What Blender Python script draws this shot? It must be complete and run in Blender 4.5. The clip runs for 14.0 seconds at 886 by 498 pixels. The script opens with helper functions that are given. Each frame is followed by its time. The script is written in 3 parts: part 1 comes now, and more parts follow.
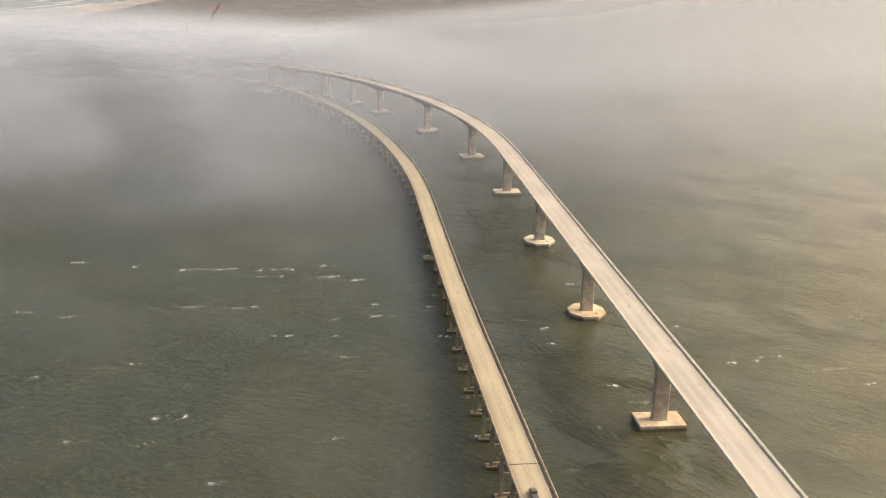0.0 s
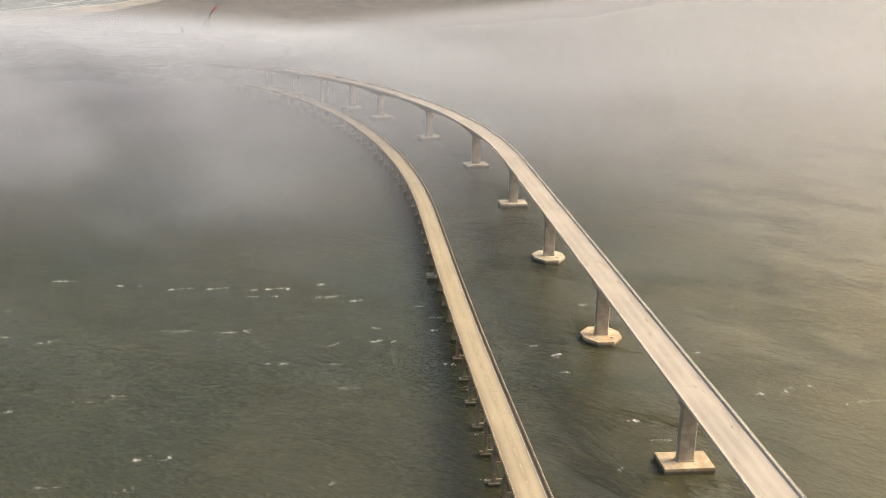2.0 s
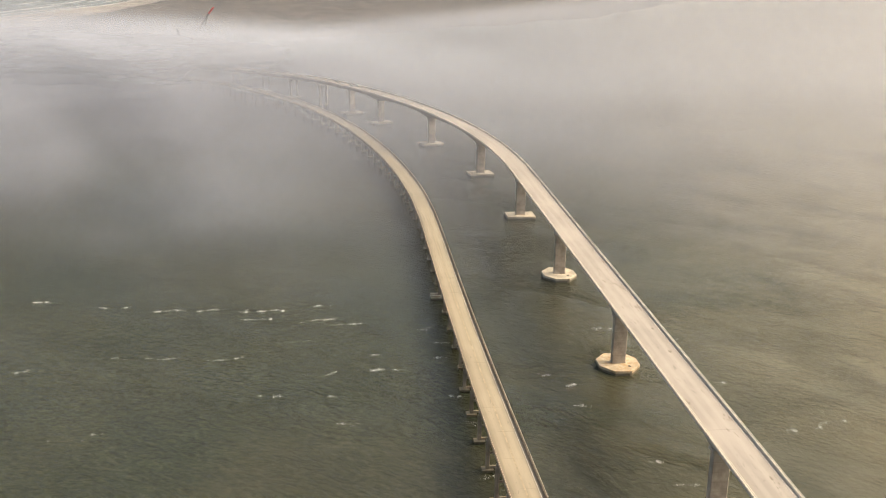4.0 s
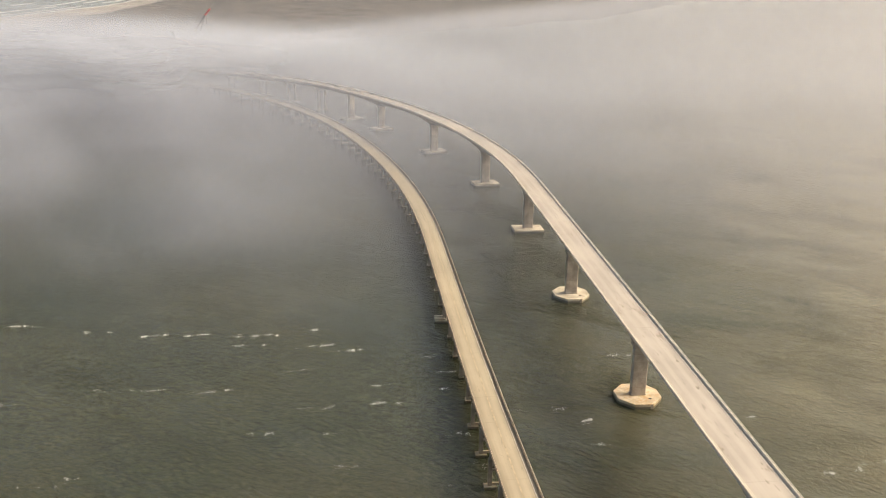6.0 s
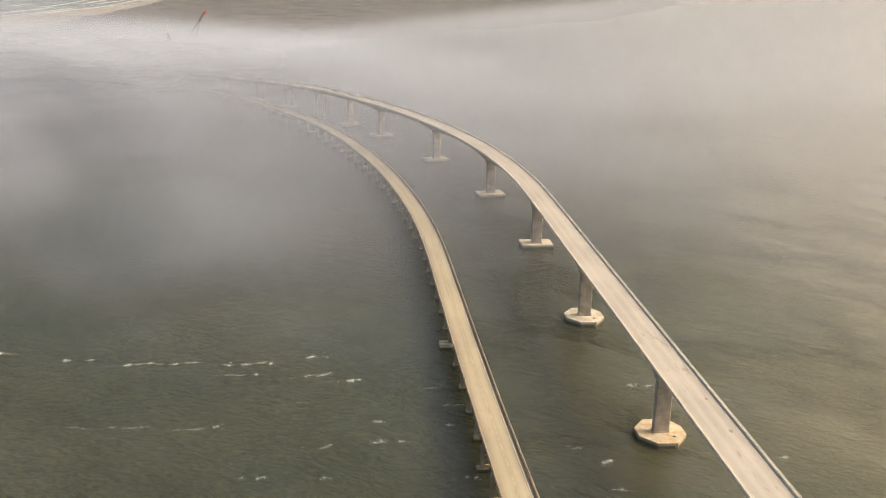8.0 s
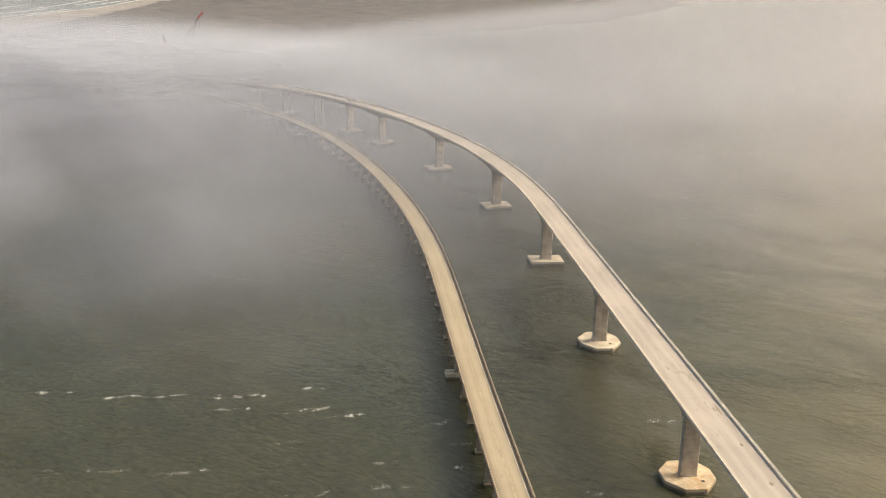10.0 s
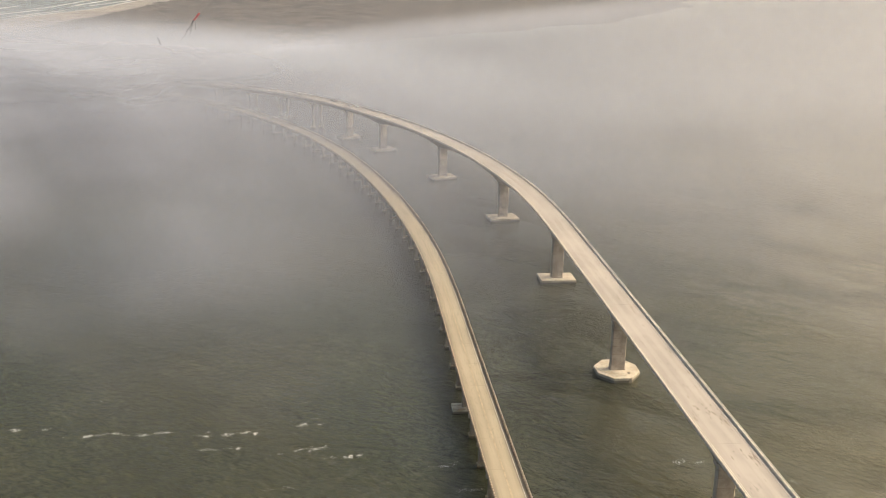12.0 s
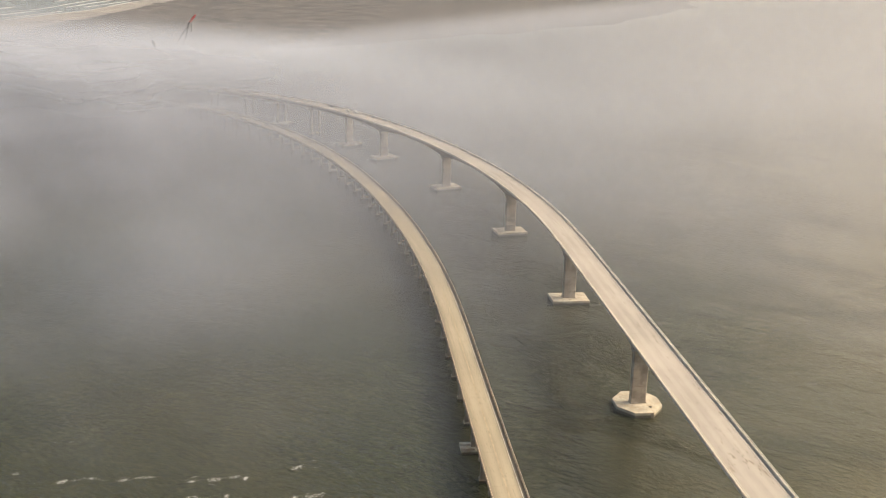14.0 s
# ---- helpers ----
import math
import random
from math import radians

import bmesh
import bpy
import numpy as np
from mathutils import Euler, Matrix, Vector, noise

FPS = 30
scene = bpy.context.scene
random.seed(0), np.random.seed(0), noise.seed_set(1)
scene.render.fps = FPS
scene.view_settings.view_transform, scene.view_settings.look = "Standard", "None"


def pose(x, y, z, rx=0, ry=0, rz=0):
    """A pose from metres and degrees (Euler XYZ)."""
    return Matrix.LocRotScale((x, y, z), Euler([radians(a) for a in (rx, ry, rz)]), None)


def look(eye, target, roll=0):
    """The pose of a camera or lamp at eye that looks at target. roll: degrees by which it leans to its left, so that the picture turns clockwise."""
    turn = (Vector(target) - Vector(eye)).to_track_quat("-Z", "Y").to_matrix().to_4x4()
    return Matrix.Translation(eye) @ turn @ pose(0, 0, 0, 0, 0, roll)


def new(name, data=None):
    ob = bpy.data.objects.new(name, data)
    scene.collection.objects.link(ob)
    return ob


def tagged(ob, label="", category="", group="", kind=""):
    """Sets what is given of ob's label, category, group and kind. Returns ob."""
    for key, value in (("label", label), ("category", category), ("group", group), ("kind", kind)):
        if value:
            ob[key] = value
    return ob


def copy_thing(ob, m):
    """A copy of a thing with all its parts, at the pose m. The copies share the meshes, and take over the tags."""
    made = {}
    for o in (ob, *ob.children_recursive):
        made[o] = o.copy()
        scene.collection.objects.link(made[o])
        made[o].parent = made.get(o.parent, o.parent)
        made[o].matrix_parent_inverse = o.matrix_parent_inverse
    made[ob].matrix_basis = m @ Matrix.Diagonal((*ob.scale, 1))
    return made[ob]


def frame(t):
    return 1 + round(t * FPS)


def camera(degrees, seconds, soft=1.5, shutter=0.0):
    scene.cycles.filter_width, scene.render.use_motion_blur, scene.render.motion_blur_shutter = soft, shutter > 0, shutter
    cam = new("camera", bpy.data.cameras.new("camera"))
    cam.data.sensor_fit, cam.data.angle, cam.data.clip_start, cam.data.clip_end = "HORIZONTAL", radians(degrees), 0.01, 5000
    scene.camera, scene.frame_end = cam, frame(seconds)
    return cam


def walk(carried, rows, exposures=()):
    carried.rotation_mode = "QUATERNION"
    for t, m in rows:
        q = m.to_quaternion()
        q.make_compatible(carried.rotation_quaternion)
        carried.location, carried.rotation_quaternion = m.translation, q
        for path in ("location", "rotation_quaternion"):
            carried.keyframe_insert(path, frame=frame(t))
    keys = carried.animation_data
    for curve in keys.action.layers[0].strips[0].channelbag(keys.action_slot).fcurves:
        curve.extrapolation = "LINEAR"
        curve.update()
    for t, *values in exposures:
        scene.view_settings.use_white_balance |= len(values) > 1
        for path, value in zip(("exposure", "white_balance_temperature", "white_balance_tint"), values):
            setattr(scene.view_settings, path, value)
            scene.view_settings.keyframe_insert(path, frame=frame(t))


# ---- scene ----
# camera: a drone that sinks gently as it flies straight along an inlet, beside and above two road bridges
cam = camera(46.0, 14.0, soft=0.95)
PATH = [
    (0.0, -0.000, 0.000, 166.366, -17.454, 1.173, 4.011),
    (1.0, -2.239, 15.161, 165.920, -17.446, 1.173, 4.004),
    (2.0, -4.483, 30.300, 165.474, -17.438, 1.172, 3.998),
    (3.0, -6.732, 45.416, 165.028, -17.430, 1.171, 3.991),
    (4.0, -8.986, 60.510, 164.582, -17.422, 1.170, 3.985),
    (5.0, -11.245, 75.582, 164.136, -17.414, 1.170, 3.978),
    (6.0, -13.510, 90.631, 163.689, -17.406, 1.169, 3.972),
    (7.0, -15.779, 105.658, 163.243, -17.399, 1.168, 3.965),
    (8.0, -18.054, 120.663, 162.797, -17.391, 1.168, 3.959),
    (9.0, -20.334, 135.645, 162.351, -17.383, 1.167, 3.952),
    (10.0, -22.619, 150.604, 161.905, -17.375, 1.166, 3.946),
    (11.0, -24.909, 165.542, 161.459, -17.367, 1.166, 3.939),
    (12.0, -27.204, 180.457, 161.013, -17.359, 1.165, 3.933),
    (13.0, -29.505, 195.349, 160.567, -17.351, 1.164, 3.926),
    (14.0, -31.811, 210.220, 160.120, -17.343, 1.163, 3.920),
]
walk(cam, [(t, pose(x, y, z, 90 + tilt, 0, turn) @ pose(0, 0, 0, 0, 0, lean)) for t, x, y, z, tilt, lean, turn in PATH],
     exposures=[(0.0, -0.08, 6620, 9.5), (7.0, -0.16, 6620, 9.5), (14.0, -0.24, 6620, 9.5)])

scene.cycles.transparent_max_bounces = 24        # many thin layers of fog lie over one another

# world and sun: soft warm sun from the sea side, hazy morning sky
SUN_EL, SUN_AZ = radians(41), radians(72)       # azimuth clockwise from +y
world = bpy.data.worlds.new("sky")
scene.world = world
world.use_nodes = True
wn = world.node_tree.nodes
wl = world.node_tree.links
sky = wn.new("ShaderNodeTexSky")
sky.sky_type = "NISHITA"
sky.sun_disc = False
sky.sun_elevation, sky.sun_rotation = SUN_EL, SUN_AZ
sky.air_density, sky.dust_density, sky.ozone_density = 1.0, 8.0, 0.3
wn["Background"].inputs["Strength"].default_value = 0.32
warm = wn.new("ShaderNodeMix")                    # sea haze takes some of the blue out of the skylight
warm.data_type, warm.blend_type = "RGBA", "MULTIPLY"
warm.inputs[0].default_value = 1.0
warm.inputs[7].default_value = (1.0, 0.955, 0.825, 1)
wl.new(sky.outputs["Color"], warm.inputs[6])
wl.new(warm.outputs[2], wn["Background"].inputs["Color"])
sun_data = bpy.data.lights.new("sun", "SUN")
sun_data.energy, sun_data.angle, sun_data.color = 1.6, radians(9.0), (1.0, 0.88, 0.73)
sun = new("sun", sun_data)
sun.matrix_world = look((900 * math.sin(SUN_AZ), 900 * math.cos(SUN_AZ), 900 * math.tan(SUN_EL)), (0, 0, 0))


FOG_WEST, FOG_EAST, FOG_RAG, FOG_BANK = 75.0, 190.0, 230.0, 0.22      # how far the fog leans in from the sides, how ragged, how thick its bank


# ---------------------------------------------------------------- materials
def nodes_of(name):
    m = bpy.data.materials.new(name)
    m.use_nodes = True
    m.node_tree.nodes.clear()
    out = m.node_tree.nodes.new("ShaderNodeOutputMaterial")
    return m, m.node_tree.nodes, m.node_tree.links, out


def put(nodes, kind, **inputs):
    n = nodes.new(kind)
    for key, value in inputs.items():
        n.inputs[key.replace("_", " ")].default_value = value
    return n


def math_node(nodes, links, op, a, b=None, clamp=False):
    n = nodes.new("ShaderNodeMath")
    n.operation, n.use_clamp = op, clamp
    for i, v in enumerate((a, b)):
        if v is None:
            continue
        if isinstance(v, (int, float)):
            n.inputs[i].default_value = v
        else:
            links.new(v, n.inputs[i])
    return n.outputs[0]


def ramp_node(nodes, links, value, a, b, lo=0.0, hi=1.0, smooth=True):
    n = nodes.new("ShaderNodeMapRange")
    n.interpolation_type = "SMOOTHSTEP" if smooth else "LINEAR"
    links.new(value, n.inputs["Value"])
    for key, v in (("From Min", a), ("From Max", b), ("To Min", lo), ("To Max", hi)):
        n.inputs[key].default_value = v
    return n.outputs["Result"]


def noise_node(nodes, links, vector, scale, detail=4.0, rough=0.55, distort=0.0, stretch=None, flat=False):
    if stretch:
        mp = nodes.new("ShaderNodeMapping")
        mp.inputs["Scale"].default_value = stretch
        links.new(vector, mp.inputs["Vector"])
        vector = mp.outputs["Vector"]
    n = nodes.new("ShaderNodeTexNoise")
    if flat:
        n.noise_dimensions = "2D"
    n.inputs["Scale"].default_value, n.inputs["Detail"].default_value = scale, detail
    n.inputs["Roughness"].default_value, n.inputs["Distortion"].default_value = rough, distort
    links.new(vector, n.inputs["Vector"])
    return n.outputs["Fac"]


def mix_colour(nodes, links, fac, a, b, blend="MIX"):
    n = nodes.new("ShaderNodeMix")
    n.data_type, n.blend_type = "RGBA", blend
    if isinstance(fac, (int, float)):
        n.inputs[0].default_value = fac
    else:
        links.new(fac, n.inputs[0])
    for i, v in ((6, a), (7, b)):
        if isinstance(v, tuple):
            n.inputs[i].default_value = (*v, 1)
        else:
            links.new(v, n.inputs[i])
    return n.outputs[2]


def plain(name, colour, rough=0.6, metal=0.0, vary=0.25, scale=1.5, bump=0.02):
    """Painted, cast or rolled surface with blotches and grain."""
    m, n, l, out = nodes_of(name)
    pos = n.new("ShaderNodeTexCoord").outputs["Object"]
    blot = noise_node(n, l, pos, scale * 0.3, 3)
    grain = noise_node(n, l, pos, scale * 6, 3)
    c = mix_colour(n, l, ramp_node(n, l, blot, 0.3, 0.7), tuple(v * (1 - vary) for v in colour), tuple(min(1, v * (1 + vary)) for v in colour))
    c = mix_colour(n, l, ramp_node(n, l, grain, 0.35, 0.7, 0, 0.35), c, tuple(v * 0.6 for v in colour))
    b = put(n, "ShaderNodeBsdfPrincipled", Roughness=rough, Metallic=metal)
    l.new(c, b.inputs["Base Color"])
    bp = put(n, "ShaderNodeBump", Strength=0.4, Distance=bump)
    l.new(grain, bp.inputs["Height"])
    l.new(bp.outputs["Normal"], b.inputs["Normal"])
    l.new(b.outputs[0], out.inputs[0])
    return m


def concrete(name, colour, streaks=0.5, scale=0.25, marine=False):
    """Cast concrete: cloudy tone, vertical run marks, pores; marine: rust and algae blotches."""
    m, n, l, out = nodes_of(name)
    pos = n.new("ShaderNodeNewGeometry").outputs["Position"]
    cloud = noise_node(n, l, pos, scale, 5, 0.6)
    run = noise_node(n, l, pos, 1.0, 3, 0.6, 0, (1.3, 1.3, 0.07))
    pore = noise_node(n, l, pos, 5.0, 4, 0.7)
    dark = tuple(v * 0.72 for v in colour)
    lite = tuple(min(1, v * 1.18) for v in colour)
    c = mix_colour(n, l, ramp_node(n, l, cloud, 0.32, 0.68), dark, lite)
    c = mix_colour(n, l, ramp_node(n, l, run, 0.5, 0.75, 0, streaks), c, tuple(v * 0.5 for v in colour))
    if marine:
        rust = noise_node(n, l, pos, 0.45, 5, 0.65, 0.6)
        c = mix_colour(n, l, ramp_node(n, l, rust, 0.46, 0.66, 0, 0.25 if colour[2] > 0.32 else 0.7), c, (0.36, 0.215, 0.085))
        z = n.new("ShaderNodeSeparateXYZ")
        l.new(pos, z.inputs[0])
        wet = math_node(n, l, "ADD", z.outputs["Z"], math_node(n, l, "MULTIPLY", pore, 0.8))
        c = mix_colour(n, l, ramp_node(n, l, wet, 1.05, 1.75, 0.85, 0.0), c, (0.06, 0.055, 0.035))
    c = mix_colour(n, l, ramp_node(n, l, pore, 0.55, 0.75, 0, 0.4), c, dark)
    b = put(n, "ShaderNodeBsdfPrincipled", Roughness=0.85)
    l.new(c, b.inputs["Base Color"])
    bp = put(n, "ShaderNodeBump", Strength=0.5, Distance=0.03)
    l.new(pore, bp.inputs["Height"])
    l.new(bp.outputs["Normal"], b.inputs["Normal"])
    l.new(b.outputs[0], out.inputs[0])
    return m


def road(name, colour, stain, half, tracks, smudge, streak):
    """Concrete or worn deck, on u across and v along: wheel tracks, dirty gutters, smudges and patches."""
    m, n, l, out = nodes_of(name)
    uv = n.new("ShaderNodeUVMap").outputs[0]
    sep = n.new("ShaderNodeSeparateXYZ")
    l.new(uv, sep.inputs[0])
    across = math_node(n, l, "ABSOLUTE", sep.outputs["X"])
    long = noise_node(n, l, uv, 1.0, 4, 0.6, 0.2, (1.1, 0.03, 1))
    patch = noise_node(n, l, uv, 0.09, 4, 0.6, 0.0, (1.0, 0.35, 1))
    fine = noise_node(n, l, uv, 2.2, 4, 0.65)
    c = mix_colour(n, l, ramp_node(n, l, patch, 0.35, 0.65), tuple(v * 0.86 for v in colour), tuple(min(1, v * 1.1) for v in colour))
    c = mix_colour(n, l, ramp_node(n, l, long, 0.40, 0.70, 0, streak), c, stain)
    track = math_node(n, l, "ABSOLUTE", math_node(n, l, "SUBTRACT", across, tracks))
    c = mix_colour(n, l, ramp_node(n, l, track, 0.3, 1.3, 0.4, 0.0), c, tuple(min(1, v * 1.22) for v in colour))
    gut = math_node(n, l, "ADD", across, math_node(n, l, "MULTIPLY", long, 1.2))
    c = mix_colour(n, l, ramp_node(n, l, gut, half - 1.2, half + 0.5, 0, 0.6), c, tuple(v * 0.5 for v in stain))
    spot = noise_node(n, l, uv, 0.55, 5, 0.7, 0.5, (1.5, 0.4, 1))
    where = noise_node(n, l, uv, 0.028, 2, 0.5, 0.0, (0.4, 1.0, 1))
    s = math_node(n, l, "MULTIPLY", ramp_node(n, l, spot, 0.59, 0.64), ramp_node(n, l, where, 0.47, 0.54))
    c = mix_colour(n, l, math_node(n, l, "MULTIPLY", s, smudge), c, tuple(v * 0.28 for v in stain))
    c = mix_colour(n, l, ramp_node(n, l, fine, 0.5, 0.8, 0, 0.25), c, tuple(v * 0.6 for v in colour))
    b = put(n, "ShaderNodeBsdfPrincipled", Roughness=0.8)
    l.new(c, b.inputs["Base Color"])
    bp = put(n, "ShaderNodeBump", Strength=0.3, Distance=0.02)
    l.new(fine, bp.inputs["Height"])
    l.new(bp.outputs["Normal"], b.inputs["Normal"])
    l.new(b.outputs[0], out.inputs[0])
    return m


def water_material():
    """Silty inlet water: murky body colour in drifting patches, ripples at three scales, rougher tide lines past the piers."""
    m, n, l, out = nodes_of("inlet_water")
    op = lambda kind, a, b=None, clamp=False: math_node(n, l, kind, a, b, clamp)
    pos = n.new("ShaderNodeNewGeometry").outputs["Position"]
    turn = n.new("ShaderNodeMapping")
    turn.inputs["Rotation"].default_value = (0, 0, radians(36))
    l.new(pos, turn.inputs["Vector"])
    flow = turn.outputs["Vector"]
    chop = noise_node(n, l, flow, 0.46, 5, 0.66, 0.3, (0.7, 1.25, 1))
    wave = noise_node(n, l, flow, 0.12, 3, 0.55, 0.3, (0.55, 1.4, 1))
    swell = noise_node(n, l, flow, 0.016, 3, 0.5, 0.4, (0.6, 1.6, 1))
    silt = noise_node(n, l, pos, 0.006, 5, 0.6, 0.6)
    streak = noise_node(n, l, flow, 0.022, 4, 0.6, 0.4, (0.75, 1.2, 1))
    c = mix_colour(n, l, ramp_node(n, l, silt, 0.35, 0.68), (0.024, 0.028, 0.015), (0.039, 0.039, 0.021))
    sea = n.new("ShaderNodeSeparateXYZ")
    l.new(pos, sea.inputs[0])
    silt_glare = op("ADD", sea.outputs["X"], op("MULTIPLY", silt, 160.0))
    c = mix_colour(n, l, ramp_node(n, l, silt_glare, 60.0, 330.0, 0, 0.9), c, (0.178, 0.157, 0.093))      # siltier on the sea side; the paler tone also holds painted sun glitter
    c = mix_colour(n, l, ramp_node(n, l, streak, 0.42, 0.7, 0, 0.45), c, (0.019, 0.021, 0.010))
    ocean = op("MULTIPLY", ramp_node(n, l, sea.outputs["X"], -640.0, -780.0), ramp_node(n, l, sea.outputs["Y"], 1450.0, 1650.0))
    c = mix_colour(n, l, ocean, c, (0.20, 0.235, 0.265))                   # off the ocean beach: haze and sky reflection painted in as pale blue-grey
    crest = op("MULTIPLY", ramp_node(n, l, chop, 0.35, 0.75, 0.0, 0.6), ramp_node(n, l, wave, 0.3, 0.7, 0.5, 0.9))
    c = mix_colour(n, l, crest, c, (0.072, 0.072, 0.045))                 # light through the thin crests, painted as a paler colour on ripple tops
    b = put(n, "ShaderNodeBsdfPrincipled", Roughness=0.16, IOR=1.36)
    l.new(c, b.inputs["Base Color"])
    # rips: streaks of rougher water that the tide draws past the new bridge's piers
    q = op("ADD", sea.outputs["X"], op("MULTIPLY", op("SUBTRACT", sea.outputs["Y"], 40.0), 0.185))
    near = op("MULTIPLY", ramp_node(n, l, q, 55.0, 85.0), ramp_node(n, l, q, 140.0, 110.0))
    rip = op("MULTIPLY", near, ramp_node(n, l, streak, 0.47, 0.6))
    h = op("ADD", op("MULTIPLY", chop, 0.62), op("MULTIPLY", wave, 0.9))
    h = op("MULTIPLY", h, op("ADD", ramp_node(n, l, swell, 0.3, 0.7, 0.55, 1.1), op("MULTIPLY", rip, 1.5)))
    lee = ramp_node(n, l, sea.outputs["Y"], 800.0, 1500.0, 1.0, 0.45)     # smoother water in the lee of the island
    h = op("MULTIPLY", h, lee)
    bp = put(n, "ShaderNodeBump", Strength=1.0, Distance=0.85)
    l.new(h, bp.inputs["Height"])
    l.new(bp.outputs["Normal"], b.inputs["Normal"])
    l.new(b.outputs[0], out.inputs[0])
    return m


def fog_material(name, z, seed, start, full, peak, thin):
    """One layer of drifting fog: clear where there is none, else a soft white scatter, thicker down the inlet.
    start, full: where it begins and is full, along the inlet; thin: (from, to, share left, slant) where it opens towards the beach."""
    m, n, l, out = nodes_of(name)
    pos = n.new("ShaderNodeNewGeometry").outputs["Position"]
    sep = n.new("ShaderNodeSeparateXYZ")
    l.new(pos, sep.inputs[0])
    x, y = sep.outputs["X"], sep.outputs["Y"]
    op = lambda kind, a, b=None, clamp=False: math_node(n, l, kind, a, b, clamp)
    drift = n.new("ShaderNodeVectorMath")
    drift.operation = "ADD"
    drift.inputs[1].default_value = (z * 1.3, z * -0.9, 0.0)
    l.new(pos, drift.inputs[0])
    cloud = noise_node(n, l, drift.outputs[0], 0.0072, 4, 0.52, 0.25, (1.0, 0.8, 1), flat=True)
    shift = n.new("ShaderNodeVectorMath")
    shift.operation = "ADD"
    shift.inputs[1].default_value = (seed * 311.0, seed * 173.0, 0.0)
    l.new(pos, shift.inputs[0])
    wisp = noise_node(n, l, shift.outputs[0], 0.011, 3, 0.5, 0.3, (1.0, 0.7, 1), flat=True)
    # q: across the inlet, along the bend of the bridges; the channel between them stays open longest
    past = op("MAXIMUM", op("SUBTRACT", y, 600.0), 0.0)
    q = op("ADD", op("ADD", x, op("MULTIPLY", op("SUBTRACT", y, 40.0), 0.185)), op("MULTIPLY", op("MULTIPLY", past, past), 0.0005))
    west = ramp_node(n, l, q, 30.0, -80.0)
    east = ramp_node(n, l, q, 135.0, 330.0)
    rag = ramp_node(n, l, q, 30.0, -80.0, FOG_RAG * 0.35, FOG_RAG)
    d = op("ADD", op("ADD", y, op("MULTIPLY", west, FOG_WEST)), op("MULTIPLY", east, FOG_EAST))
    d = op("ADD", d, op("MULTIPLY", op("SUBTRACT", cloud, 0.5), rag))
    d = op("ADD", d, op("MULTIPLY", op("SUBTRACT", wisp, 0.5), 60.0))
    body = ramp_node(n, l, d, start, full)
    if thin:
        gap = op("ADD", y, op("MULTIPLY", op("SUBTRACT", wisp, 0.5), 250.0))
        gap = op("SUBTRACT", gap, op("MULTIPLY", op("MAXIMUM", op("ADD", x, 300.0), 0.0), thin[3]))
        body = op("MULTIPLY", body, ramp_node(n, l, gap, thin[0], thin[1], 1.0, thin[2]))
    lump = op("ADD", op("ADD", 0.65, op("MULTIPLY", wisp, 0.7)), op("MULTIPLY", op("MULTIPLY", op("SUBTRACT", ramp_node(n, l, cloud, 0.32, 0.68), 0.5), 1.1), west))
    a = op("MULTIPLY", op("MULTIPLY", body, peak), lump)
    a = op("MULTIPLY", a, ramp_node(n, l, op("SUBTRACT", q, op("MULTIPLY", y, 0.12)), 0.0, 210.0, 1.0, 0.36))       # it thins out towards the sea side
    if z < 25:      # dense low fog before the beach
        low = op("MULTIPLY", ramp_node(n, l, op("ADD", y, op("MULTIPLY", cloud, 160.0)), 1000.0, 1250.0, 0.0, 0.06), ramp_node(n, l, op("SUBTRACT", y, op("MULTIPLY", op("MAXIMUM", op("ADD", x, 350.0), 0.0), 1.2)), 1420.0, 1780.0, 1.0, 0.0))
        a = op("ADD", a, low)
    # the thick bank that swallows the far ends of the bridges
    bx, by = op("MULTIPLY", op("ADD", x, 520.0), 0.8), op("SUBTRACT", y, 1165.0)
    far = op("SQRT", op("ADD", op("MULTIPLY", bx, bx), op("MULTIPLY", by, by)))
    a = op("MINIMUM", a, 0.42)
    a = op("ADD", a, op("MULTIPLY", ramp_node(n, l, far, 330.0, 60.0), FOG_BANK))
    dif = put(n, "ShaderNodeBsdfDiffuse", Color=(0.355, 0.41, 0.56, 1))
    fwd = put(n, "ShaderNodeBsdfAnisotropic", Color=(0.92, 0.87, 0.75, 1), Roughness=0.55)
    both = n.new("ShaderNodeMixShader")
    both.inputs[0].default_value = 0.41
    l.new(dif.outputs[0], both.inputs[1])
    l.new(fwd.outputs[0], both.inputs[2])
    clear = n.new("ShaderNodeBsdfTransparent")
    mix = n.new("ShaderNodeMixShader")
    l.new(a, mix.inputs[0])
    l.new(clear.outputs[0], mix.inputs[1])
    l.new(both.outputs[0], mix.inputs[2])
    l.new(mix.outputs[0], out.inputs[0])
    return m


